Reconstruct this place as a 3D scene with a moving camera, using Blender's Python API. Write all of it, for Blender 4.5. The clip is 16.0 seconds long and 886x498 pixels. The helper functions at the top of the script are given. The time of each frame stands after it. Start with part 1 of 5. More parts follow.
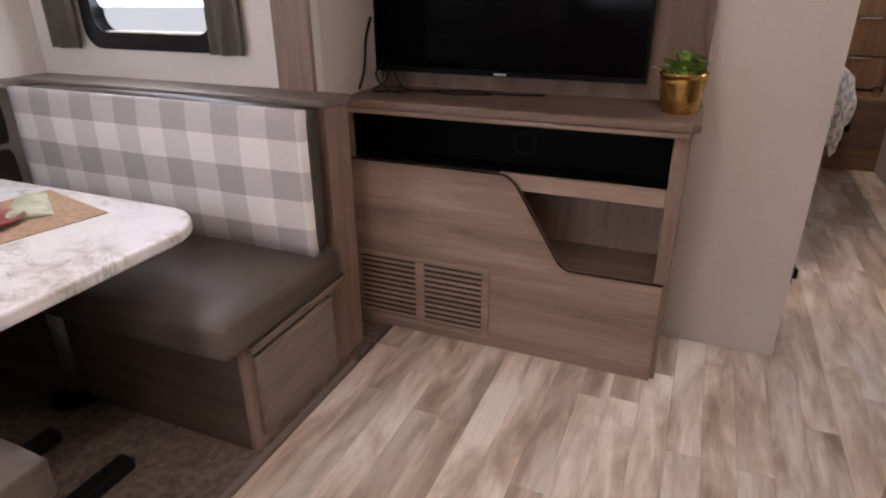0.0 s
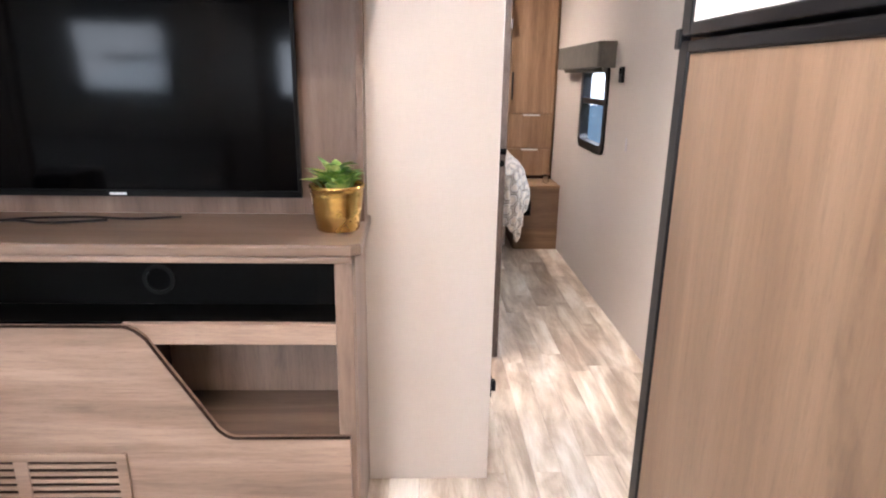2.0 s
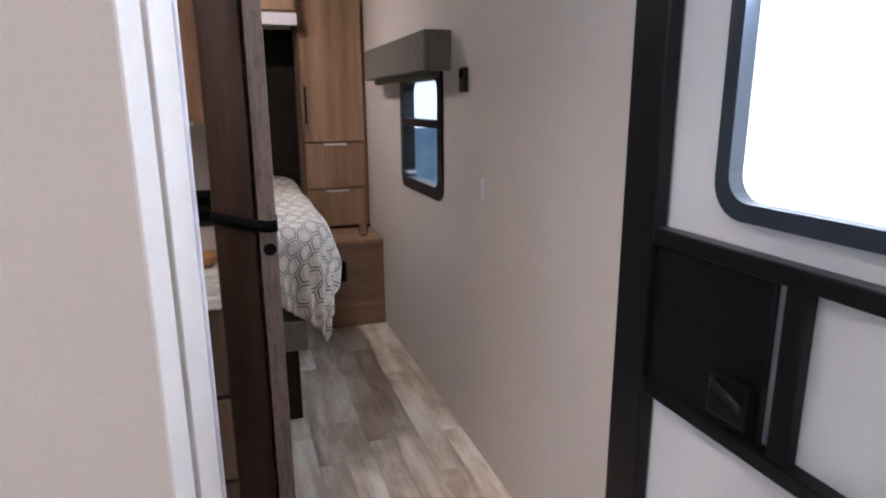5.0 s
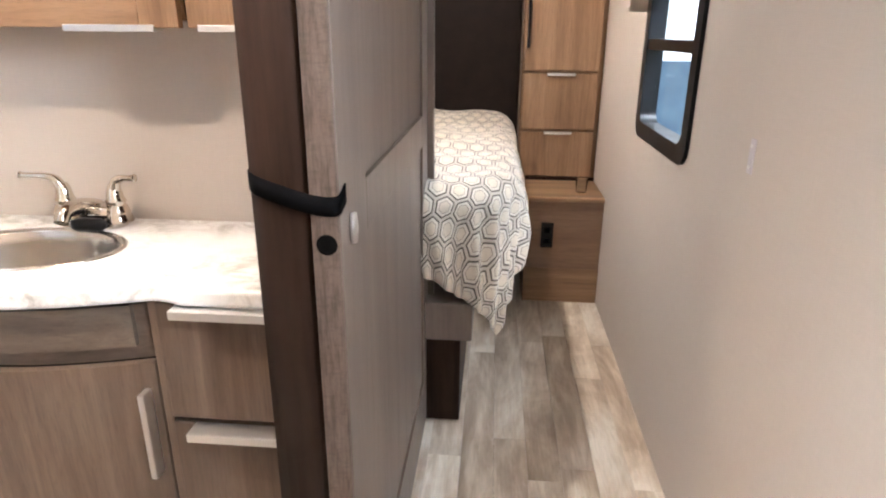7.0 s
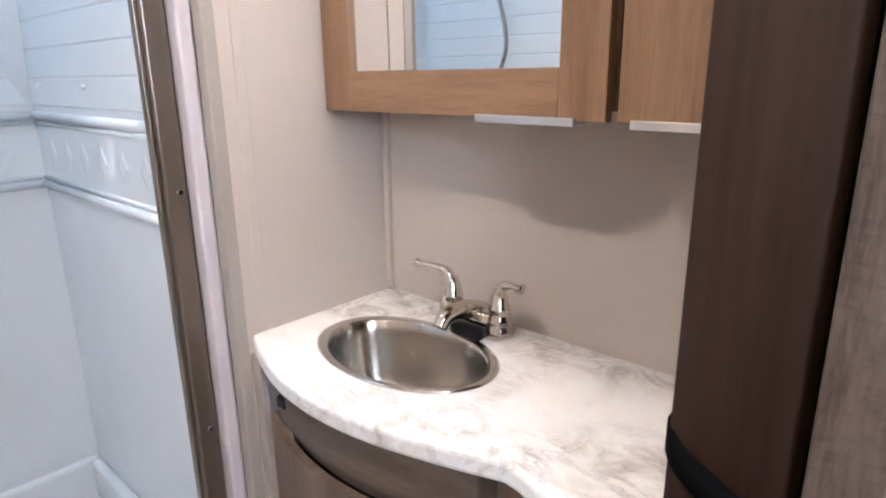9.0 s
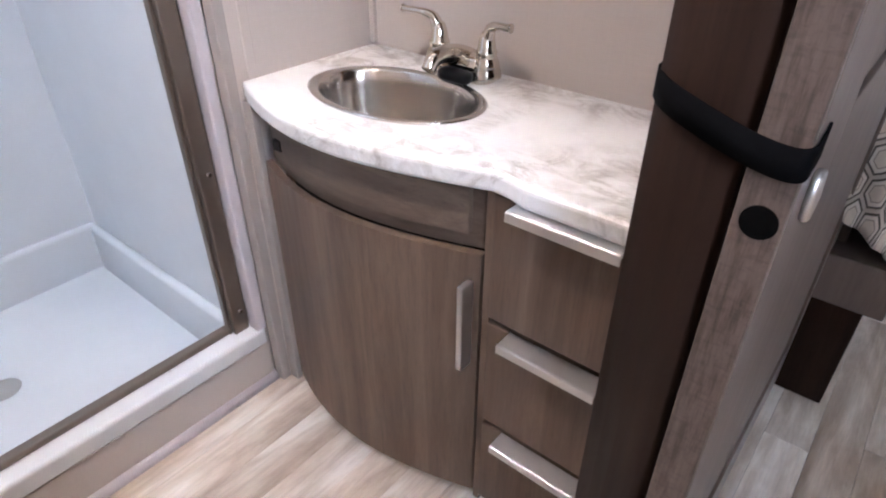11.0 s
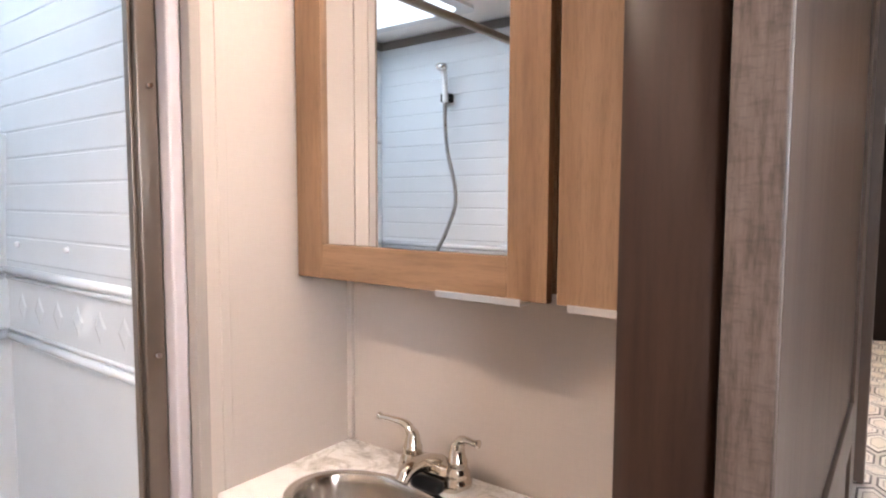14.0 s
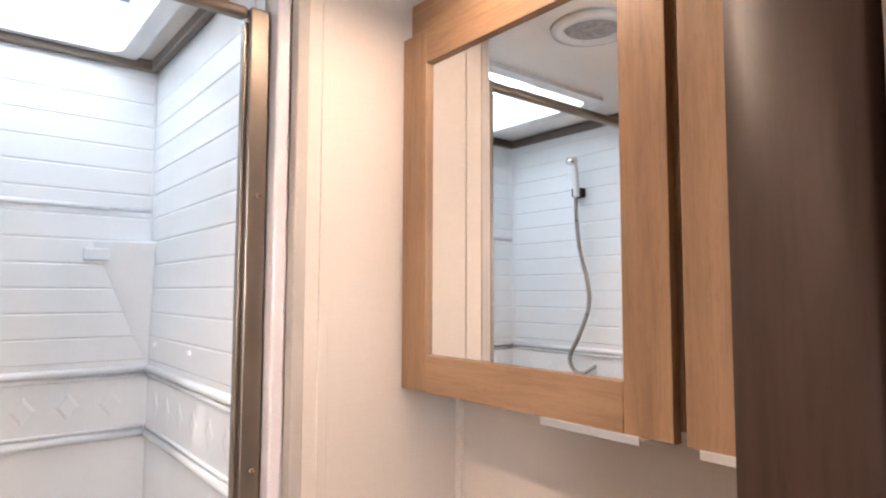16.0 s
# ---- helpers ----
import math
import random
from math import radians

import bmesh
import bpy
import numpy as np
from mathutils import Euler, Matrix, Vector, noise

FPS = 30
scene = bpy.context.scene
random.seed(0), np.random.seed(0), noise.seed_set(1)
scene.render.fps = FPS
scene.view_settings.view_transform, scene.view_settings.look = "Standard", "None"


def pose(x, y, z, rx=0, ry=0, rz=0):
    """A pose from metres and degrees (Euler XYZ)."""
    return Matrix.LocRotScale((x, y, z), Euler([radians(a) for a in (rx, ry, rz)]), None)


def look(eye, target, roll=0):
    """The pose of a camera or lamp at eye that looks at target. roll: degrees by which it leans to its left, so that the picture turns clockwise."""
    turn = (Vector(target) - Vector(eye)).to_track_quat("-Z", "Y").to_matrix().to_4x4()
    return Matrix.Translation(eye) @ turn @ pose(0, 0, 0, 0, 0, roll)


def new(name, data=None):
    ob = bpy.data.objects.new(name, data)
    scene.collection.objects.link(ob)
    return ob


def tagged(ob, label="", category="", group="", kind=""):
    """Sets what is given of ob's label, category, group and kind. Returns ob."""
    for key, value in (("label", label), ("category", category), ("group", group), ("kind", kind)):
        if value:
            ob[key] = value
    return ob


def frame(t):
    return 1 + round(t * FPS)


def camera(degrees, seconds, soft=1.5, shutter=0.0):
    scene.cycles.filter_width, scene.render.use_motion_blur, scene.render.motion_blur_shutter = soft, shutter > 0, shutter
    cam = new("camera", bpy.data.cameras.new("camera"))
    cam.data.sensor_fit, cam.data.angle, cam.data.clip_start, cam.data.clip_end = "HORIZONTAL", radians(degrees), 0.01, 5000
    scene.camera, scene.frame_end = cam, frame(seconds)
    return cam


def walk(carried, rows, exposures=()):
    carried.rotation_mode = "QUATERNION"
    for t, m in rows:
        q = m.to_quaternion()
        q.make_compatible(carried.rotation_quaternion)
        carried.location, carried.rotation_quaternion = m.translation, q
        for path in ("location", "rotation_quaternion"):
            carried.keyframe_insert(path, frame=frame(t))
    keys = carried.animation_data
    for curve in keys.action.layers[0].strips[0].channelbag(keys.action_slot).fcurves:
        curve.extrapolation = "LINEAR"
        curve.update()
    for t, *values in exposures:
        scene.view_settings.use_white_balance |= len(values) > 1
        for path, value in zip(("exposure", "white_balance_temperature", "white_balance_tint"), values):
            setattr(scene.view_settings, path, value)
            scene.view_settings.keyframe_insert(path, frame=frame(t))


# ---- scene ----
cam = camera(71.8, 16.0, soft=2.1)
PATH = [
    (0, (0.045, 0.014, 1.426), (-0.665, 1.699, 0.616), -0.4),
    (0.5, (0.052, 0.04, 1.426), (-0.332, 1.829, 0.618), 0.9),
    (1, (0.085, 0.16, 1.42), (-0.093, 2.028, 0.728), 0.0),
    (1.5, (0.172, 0.346, 1.449), (0.172, 2.268, 0.894), 0.5),
    (2, (0.222, 0.529, 1.433), (0.287, 2.453, 0.891), 0.9),
    (2.5, (0.230, 0.758, 1.417), (0.452, 2.684, 0.924), 0.5),
    (3, (0.236, 0.969, 1.440), (0.690, 2.875, 1.041), 0.1),
    (3.5, (0.285, 1.190, 1.415), (0.868, 3.072, 1.064), -0.9),
    (3.7, (0.326, 1.322, 1.428), (0.963, 3.188, 1.096), -0.8),
    (5.8, (0.7, 2.32, 1.352), (1.275, 4.15, 0.77), -0.6),
    (6, (0.757, 2.411, 1.352), (1.208, 4.264, 0.75), 0.0),
    (6.5, (0.841, 2.528, 1.323), (0.968, 4.404, 0.642), 0.4),
    (7, (0.828, 2.674, 1.317), (0.673, 4.554, 0.652), 0.4),
    (7.5, (0.761, 2.845, 1.355), (0.227, 4.673, 0.746), -0.2),
    (8, (0.704, 2.953, 1.361), (-0.126, 4.665, 0.744), -1.0),
    (8.5, (0.658, 3.058, 1.381), (-0.525, 4.586, 0.867), -1.0),
    (9, (0.631, 3.085, 1.393), (-0.664, 4.508, 0.847), -0.7),
    (9.5, (0.641, 3.044, 1.348), (-0.599, 4.433, 0.62), 0.1),
    (10, (0.665, 2.987, 1.314), (-0.474, 4.345, 0.389), 0.3),
    (10.2, (0.668, 2.973, 1.299), (-0.44, 4.318, 0.318), 0.1),
    (10.7, (0.669, 2.974, 1.292), (-0.395, 4.275, 0.215), 0.2),
    (11.25, (0.67, 2.975, 1.296), (-0.375, 4.262, 0.19), 0.3),
    (11.8, (0.67, 2.977, 1.313), (-0.395, 4.3, 0.27), 0.4),
    (12.3, (0.67, 2.979, 1.342), (-0.452, 4.385, 0.47), 0.4),
    (12.5, (0.67, 2.98, 1.36), (-0.479, 4.427, 0.595), 0.4),
    (13, (0.664, 2.971, 1.416), (-0.519, 4.485, 0.859), 0.3),
    (13.5, (0.683, 2.986, 1.454), (-0.527, 4.546, 1.135), 0.1),
    (14, (0.688, 2.972, 1.501), (-0.518, 4.56, 1.347), 0.2),
    (14.5, (0.693, 2.954, 1.526), (-0.499, 4.559, 1.572), 0.8),
    (15, (0.705, 2.957, 1.548), (-0.451, 4.583, 1.683), 0.4),
    (15.5, (0.683, 3.008, 1.517), (-0.598, 4.538, 1.653), 0.4),
    (16, (0.668, 3.124, 1.534), (-0.884, 4.377, 1.678), 0.2),
]
EXPOSURE = [(0, -1.15, 6900, 26), (0.5, -0.69, 6800, 25), (1.0, 0.01, 6700, 21), (1.5, 0.5, 6500, 19), (2.5, 0.5, 6150, 14), (3.0, 0.45, 5950, 14), (3.5, 0.2, 5750, 16), (5.8, -0.55, 6000, 14), (6.1, -0.05, 6400, 12),
            (6.5, 0.58, 6500, 12), (7.0, 0.63, 6400, 11), (8.0, 0.13, 6200, 12), (9.0, -0.09, 5950, 13), (10.0, -0.08, 5600, 15), (12.5, -0.09, 6470, 17), (13.0, -0.07, 6770, 16), (13.5, 0.0, 6720, 17), (14.5, 0.09, 6670, 18), (15.2, 0.11, 6870, 18), (16.0, 0.1, 7170, 19)]
walk(cam, [(t, look(eye, target, roll)) for t, eye, target, roll in PATH], EXPOSURE)

# ---- world and light ----
world = bpy.data.worlds.new("sky")
scene.world = world
world.use_nodes = True
wn, wl = world.node_tree.nodes, world.node_tree.links
sky = wn.new("ShaderNodeTexSky")
sky.sky_type, sky.sun_disc = "NISHITA", False
sky.sun_elevation, sky.sun_rotation = radians(48), radians(200)
wn["Background"].inputs["Strength"].default_value = 0.12
wl.new(sky.outputs["Color"], wn["Background"].inputs["Color"])
sun = new("sun", bpy.data.lights.new("sun", "SUN"))
sun.data.energy, sun.data.angle, sun.data.color = 2.5, radians(0.5), (1.0, 0.95, 0.88)
sun.matrix_world = look((0, 0, 20), (-2.0, 12.0, 0))


def area(name, eye, target, sx, sy, watts, colour):
    d = bpy.data.lights.new(name, "AREA")
    d.shape, d.size, d.size_y, d.energy, d.color = "RECTANGLE", sx, sy, watts, colour
    ob = new(name, d)
    ob.matrix_world = look(eye, target)
    return ob


DAY = (0.80, 0.90, 1.0)
WARM = (1.0, 0.89, 0.79)
# daylight that comes in through the openings
area("daylight_entry_door", (1.402, 2.66, 1.56), (0, 2.66, 1.2), 0.34, 0.6, 36, DAY)
area("daylight_bedroom_window", (1.75, 4.75, 1.85), (1.0, 4.85, 0.8), 0.6, 0.6, 50, DAY)
area("daylight_dinette_window", (-2.02, 1.965, 1.56), (-1.6, 0, 0.8), 0.6, 0.5, 24, DAY)
area("daylight_dinette_window_b", (-1.88, -0.215, 1.53), (-1.5, 2, 0.8), 0.55, 0.45, 20, DAY)
area("daylight_rear_window", (-0.77, -1.515, 1.48), (-0.4, 2, 0.8), 0.6, 0.45, 26, DAY)


def disc_lamp(name, x, y, z, watts, colour, size=0.12):
    d = bpy.data.lights.new(name, "AREA")
    d.shape, d.size, d.energy, d.color = "DISK", size, watts, colour
    ob = new(name, d)
    ob.matrix_world = look((x, y, z), (x, y, 0))
    return ob


LED_SPOTS = [(-0.62, 0.15, 27), (0.25, 1.25, 19), (0.03, 3.02, 12.5), (-0.10, 3.72, 5.6), (0.45, 5.30, 22)]
for lx, ly, lw in LED_SPOTS:
    puck_lamp = disc_lamp("led_lamp", lx, ly, 2.243, lw, WARM if ly < 2 or ly > 4 else (1.0, 0.81, 0.65), 0.05)
    puck_lamp.data.spread = radians(128 if 2 < ly < 3.5 else 160 if 3.5 < ly < 4 else 180)

# ---- material helpers ----


class Mat:
    def __init__(self, name, rough=0.5, metal=0.0):
        self.m = bpy.data.materials.new(name)
        self.m.use_nodes = True
        self.n, self.l = self.m.node_tree.nodes, self.m.node_tree.links
        self.b = self.n["Principled BSDF"]
        self.b.inputs["Roughness"].default_value = rough
        self.b.inputs["Metallic"].default_value = metal

    def put(self, socket, value):
        if isinstance(value, bpy.types.NodeSocket):
            self.l.new(value, socket)
        elif isinstance(value, tuple) and len(value) == 3 and socket.type == "RGBA":
            socket.default_value = (*value, 1)
        else:
            socket.default_value = value

    def coords(self, scale=(1, 1, 1), kind="Object", rot=(0, 0, 0)):
        tc = self.n.new("ShaderNodeTexCoord")
        mp = self.n.new("ShaderNodeMapping")
        mp.inputs["Scale"].default_value = scale
        mp.inputs["Rotation"].default_value = rot
        self.l.new(tc.outputs[kind], mp.inputs["Vector"])
        return mp.outputs["Vector"]

    def shifted(self, vec):
        """The same coordinates, moved by each object's own random number."""
        info = self.n.new("ShaderNodeObjectInfo")
        sc = self.n.new("ShaderNodeVectorMath")
        sc.operation = "SCALE"
        sc.inputs[0].default_value = (37.0, 53.0, 71.0)
        self.l.new(info.outputs["Random"], sc.inputs["Scale"])
        ad = self.n.new("ShaderNodeVectorMath")
        self.l.new(vec, ad.inputs[0])
        self.l.new(sc.outputs[0], ad.inputs[1])
        return ad.outputs[0]

    def noise(self, vec, scale, detail=4.0, rough=0.55, distort=0.0):
        t = self.n.new("ShaderNodeTexNoise")
        self.l.new(vec, t.inputs["Vector"])
        for k, v in (("Scale", scale), ("Detail", detail), ("Roughness", rough), ("Distortion", distort)):
            t.inputs[k].default_value = v
        return t.outputs["Fac"]

    def ramp(self, fac, stops):
        r = self.n.new("ShaderNodeValToRGB")
        e = r.color_ramp.elements
        while len(e) < len(stops):
            e.new(0.5)
        for el, (p, c) in zip(e, stops):
            el.position = p
            el.color = (*c, 1) if isinstance(c, tuple) else (c, c, c, 1)
        self.l.new(fac, r.inputs["Fac"])
        return r.outputs["Color"]

    def mix(self, fac, a, b, kind="MIX"):
        m = self.n.new("ShaderNodeMix")
        m.data_type, m.blend_type = "RGBA", kind
        self.put(m.inputs[0], fac)
        self.put(m.inputs[6], a)
        self.put(m.inputs[7], b)
        return m.outputs[2]

    def math(self, op, a, b=0.0):
        m = self.n.new("ShaderNodeMath")
        m.operation = op
        self.put(m.inputs[0], a)
        self.put(m.inputs[1], b)
        return m.outputs[0]

    def base(self, c):
        self.put(self.b.inputs["Base Color"], c)
        return self

    def set(self, name, v):
        self.put(self.b.inputs[name], v)
        return self

    def bump(self, h, strength=0.2, dist=0.002):
        b = self.n.new("ShaderNodeBump")
        b.inputs["Strength"].default_value, b.inputs["Distance"].default_value = strength, dist
        self.l.new(h, b.inputs["Height"])
        self.l.new(b.outputs["Normal"], self.b.inputs["Normal"])
        return self


def wood(name, dark, mid, light, axis, rough=0.45, fine=0.5, gloss=0.35):
    """Printed wood laminate with its grain along one axis."""
    m = Mat(name, rough)
    s = [1.0, 1.0, 1.0]
    s["xyz".index(axis)] = 0.07
    v = m.shifted(m.coords(tuple(s)))
    broad = m.noise(v, 11.0, 6, 0.62, 0.5)
    grain = m.noise(v, 95.0, 5, 0.72, 0.15)
    s2 = [1.0, 1.0, 1.0]
    s2["xyz".index(axis)] = 0.35
    w2 = m.shifted(m.coords(tuple(s2)))
    knots = m.noise(w2, 5.0, 4, 0.55, 1.0)
    s3 = [1.0, 1.0, 1.0]
    s3["xyz".index(axis)] = 0.16
    flecks = m.noise(m.shifted(m.coords(tuple(s3))), 190.0, 3, 0.65)
    c = m.ramp(broad, [(0.22, dark), (0.5, mid), (0.78, light)])
    g = m.ramp(grain, [(0.3, 0.58), (0.52, 1.0), (0.8, 1.14)])
    c = m.mix(fine, c, g, "MULTIPLY")
    k = m.ramp(knots, [(0.25, 0.45), (0.36, 0.92), (0.5, 1.0), (0.9, 1.06)])
    c = m.mix(0.65, c, k, "MULTIPLY")
    f = m.ramp(flecks, [(0.34, 0.62), (0.46, 1.0)])
    c = m.mix(0.28, c, f, "MULTIPLY")
    m.base(c)
    m.set("Roughness", m.math("ADD", m.math("MULTIPLY", grain, 0.18), rough - 0.09))
    m.set("Specular IOR Level", gloss)
    m.bump(grain, 0.18, 0.0008)
    return m.m


def plain(name, colour, rough=0.5, metal=0.0, vary=0.12, scale=6.0, bump=0.06, fine=180.0, spec=0.5):
    m = Mat(name, rough, metal)
    v = m.coords()
    big = m.noise(v, scale, 4)
    small = m.noise(v, fine, 2)
    a = tuple(x * (1 - vary) for x in colour)
    b = tuple(min(1.0, x * (1 + vary)) for x in colour)
    m.base(m.ramp(big, [(0.3, a), (0.7, b)]))
    m.set("Roughness", m.math("ADD", m.math("MULTIPLY", big, 0.14), max(0.02, rough - 0.07)))
    m.set("Specular IOR Level", spec)
    m.bump(small, bump, 0.0006)
    return m.m


def linen(name, colour, rough=0.6):
    """Wallboard with a fine woven print."""
    m = Mat(name, rough)
    v1, v2 = m.coords((1, 1, 0.05)), m.coords((0.05, 0.05, 1))
    a, b = m.noise(v1, 420, 2), m.noise(v2, 420, 2)
    w = m.math("ADD", m.math("MULTIPLY", a, 0.5), m.math("MULTIPLY", b, 0.5))
    big = m.noise(m.coords(), 1.6, 3)
    c = m.ramp(w, [(0.35, tuple(x * 0.975 for x in colour)), (0.65, tuple(min(1, x * 1.015) for x in colour))])
    m.base(m.mix(0.5, c, m.ramp(big, [(0.3, 0.93), (0.7, 1.0)]), "MULTIPLY"))
    m.set("Specular IOR Level", 0.3)
    m.bump(w, 0.05, 0.0005)
    return m.m


OAK_X = wood("tan_oak_across", (0.140, 0.080, 0.045), (0.275, 0.166, 0.096), (0.400, 0.258, 0.158), "x")
OAK_Z = wood("tan_oak_upright", (0.140, 0.080, 0.045), (0.275, 0.166, 0.096), (0.400, 0.258, 0.158), "z")
GREY_X = wood("greyed_oak_across", (0.140, 0.093, 0.068), (0.289, 0.201, 0.150), (0.439, 0.316, 0.244), "x", 0.5)
GREY_Z = wood("greyed_oak_upright", (0.152, 0.102, 0.076), (0.258, 0.179, 0.135), (0.354, 0.258, 0.202), "z", 0.5)
GREY_Y = wood("greyed_oak_lengthwise", (0.128, 0.093, 0.071), (0.216, 0.165, 0.129), (0.297, 0.238, 0.191), "y", 0.5)
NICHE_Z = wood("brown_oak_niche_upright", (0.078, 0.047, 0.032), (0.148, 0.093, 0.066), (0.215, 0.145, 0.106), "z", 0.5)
SHELF = wood("brown_shelf_oak", (0.079, 0.049, 0.034), (0.150, 0.099, 0.072), (0.224, 0.158, 0.119), "x", 0.35)
VAN_Z = wood("grey_brown_oak_upright", (0.056, 0.037, 0.026), (0.134, 0.092, 0.066), (0.232, 0.166, 0.123), "z", 0.5)
VAN_X = wood("grey_brown_oak_across", (0.048, 0.034, 0.026), (0.112, 0.083, 0.063), (0.192, 0.147, 0.115), "x", 0.5)
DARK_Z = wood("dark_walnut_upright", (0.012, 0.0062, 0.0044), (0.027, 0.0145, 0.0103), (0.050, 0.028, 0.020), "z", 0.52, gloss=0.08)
LEAF_Z = wood("taupe_door_laminate", (0.110, 0.083, 0.069), (0.162, 0.125, 0.104), (0.212, 0.166, 0.139), "z", 0.36, 0.22, gloss=0.6)
ez = Mat("crosshatched_door_edge", 0.5)
ea, eb = ez.noise(ez.coords((1, 1, 0.12)), 130, 4, 0.7), ez.noise(ez.coords((0.3, 0.3, 1)), 150, 3, 0.7)
ec_ = ez.ramp(ea, [(0.36, (0.056, 0.036, 0.027)), (0.52, (0.104, 0.073, 0.057)), (0.7, (0.134, 0.096, 0.077))])
ez.base(ez.mix(0.85, ec_, ez.ramp(eb, [(0.36, 0.72), (0.5, 1.0)]), "MULTIPLY"))
ez.bump(ea, 0.3, 0.0008)
EDGE_Z = ez.m
FRIDGE_W = wood("tan_fridge_panel", (0.125, 0.079, 0.050), (0.207, 0.137, 0.089), (0.268, 0.182, 0.122), "z", 0.42, 0.35)
WALL = linen("beige_wallboard", (0.60, 0.537, 0.485))
WALL_W = linen("pale_wallboard", (0.72, 0.68, 0.62))
CEIL = plain("white_ceiling_panel", (0.78, 0.76, 0.73), 0.7, 0, 0.04, 3, 0.1)
WHITE = plain("white_gelcoat", (0.78, 0.79, 0.80), 0.25, 0, 0.03, 3, 0.02)
DOORW = plain("white_door_skin", (0.72, 0.73, 0.76), 0.4, 0, 0.04, 4, 0.1)
ACRYL = plain("white_shower_acrylic", (0.77, 0.81, 0.845), 0.22, 0, 0.03, 4, 0.05, 60)
BLACK = plain("black_plastic", (0.006, 0.006, 0.007), 0.35, 0, 0.3, 8, 0.05, spec=0.2)
STRAP = plain("black_webbing", (0.0035, 0.0035, 0.004), 0.9, 0, 0.3, 30, 0.5, 300, spec=0.03)
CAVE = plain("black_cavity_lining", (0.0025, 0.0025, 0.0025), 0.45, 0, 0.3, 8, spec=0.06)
FAUCET = plain("satin_nickel", (0.74, 0.68, 0.60), 0.15, 1, 0.03, 10, 0.0)
CHROME = plain("chrome", (0.82, 0.80, 0.78), 0.08, 1, 0.03, 10, 0.0)
NICKEL = plain("brushed_nickel", (0.78, 0.77, 0.76), 0.38, 1, 0.02, 30, 0.0)
BRASS = plain("hammered_brass", (0.60, 0.40, 0.13), 0.26, 1, 0.12, 14, 1.0, 75)
TRACK = plain("bronze_aluminium", (0.20, 0.165, 0.135), 0.35, 0.7, 0.1, 6)
TRIMW = plain("pale_vinyl_trim", (0.60, 0.56, 0.59), 0.35, 0, 0.05, 5)
GLOSSB = plain("black_gloss_screen", (0.0006, 0.0006, 0.0008), 0.03, 0, 0.1, 2, 0.0, spec=0.07)
SHADE = plain("taupe_fabric_valance", (0.115, 0.10, 0.08), 0.85, 0, 0.15, 20, 0.4, 400)
LEATHER = plain("taupe_vinyl_upholstery", (0.085, 0.068, 0.054), 0.42, 0, 0.2, 7, 0.35, 120)
LEATHD = plain("dark_taupe_vinyl", (0.055, 0.046, 0.039), 0.45, 0, 0.2, 7, 0.35, 120)
TAUPE = plain("taupe_vinyl_trim", (0.40, 0.36, 0.325), 0.4, 0, 0.06, 6)
MOULD = plain("grey_brown_moulding", (0.15, 0.12, 0.10), 0.5, 0, 0.12, 10)

steel = Mat("spun_stainless_steel", 0.20, 1.0)
steel.base((0.70, 0.67, 0.63))
tan = steel.n.new("ShaderNodeTangent")
tan.direction_type, tan.axis = "RADIAL", "Z"
steel.l.new(tan.outputs["Tangent"], steel.b.inputs["Tangent"])
steel.set("Anisotropic", 0.9)
steel.set("Anisotropic Rotation", 0.25)
STEEL = steel.m

marble = Mat("marbled_laminate", 0.28)
mv = marble.coords()
warp = marble.coords((1, 1.5, 1), rot=(0, 0, 0.7))
vein = marble.math("ABSOLUTE", marble.math("SUBTRACT", marble.noise(warp, 6.5, 6, 0.62, 1.4), 0.5))
smear = marble.noise(warp, 9.0, 7, 0.68, 0.9)
patch = marble.ramp(marble.noise(mv, 3.6, 2, 0.5, 0.6), [(0.40, 0.0), (0.56, 1.0)])
mc = marble.ramp(smear, [(0.36, (0.50, 0.475, 0.445)), (0.45, (0.68, 0.66, 0.63)), (0.57, (0.86, 0.855, 0.84))])
mc = marble.mix(0.75, mc, marble.ramp(vein, [(0.0, (0.62, 0.60, 0.57)), (0.02, (0.86, 0.85, 0.83)), (0.05, (1, 1, 1))]), "MULTIPLY")
mc = marble.mix(patch, (0.865, 0.86, 0.855), mc)
faint = marble.ramp(marble.noise(mv, 22, 5, 0.65), [(0.32, 0.90), (0.5, 1.0)])
marble.base(marble.mix(0.6, mc, faint, "MULTIPLY"))
MARBLE = marble.m

glass = Mat("window_glass", 0.02)
glass.base((0.92, 0.97, 1.0)).set("Transmission Weight", 1.0).set("IOR", 1.05)
GLASS = glass.m

mirror = Mat("silvered_mirror", 0.01, 1.0)
mirror.base((0.92, 0.93, 0.93))
MIRROR = mirror.m

led = Mat("lit_led_lens", 0.4)
led.base((0.9, 0.85, 0.8)).set("Emission Color", (1.0, 0.82, 0.62)).set("Emission Strength", 14.0)
LED = led.m

# Pane gives off light itself instead of passing daylight through.
frost = Mat("glowing_frosted_pane", 0.5)
frost.base((0.9, 0.94, 1.0)).set("Emission Color", (0.88, 0.95, 1.0)).set("Emission Strength", 4.5)
FROST = frost.m
# Emitting dome, used as the shower's light source to stand for the sky above.
dome_m = Mat("glowing_skylight_dome", 0.5)
dome_m.base((0.9, 0.94, 1.0)).set("Emission Color", (0.68, 0.86, 1.0)).set("Emission Strength", 4.6)
DOME = dome_m.m


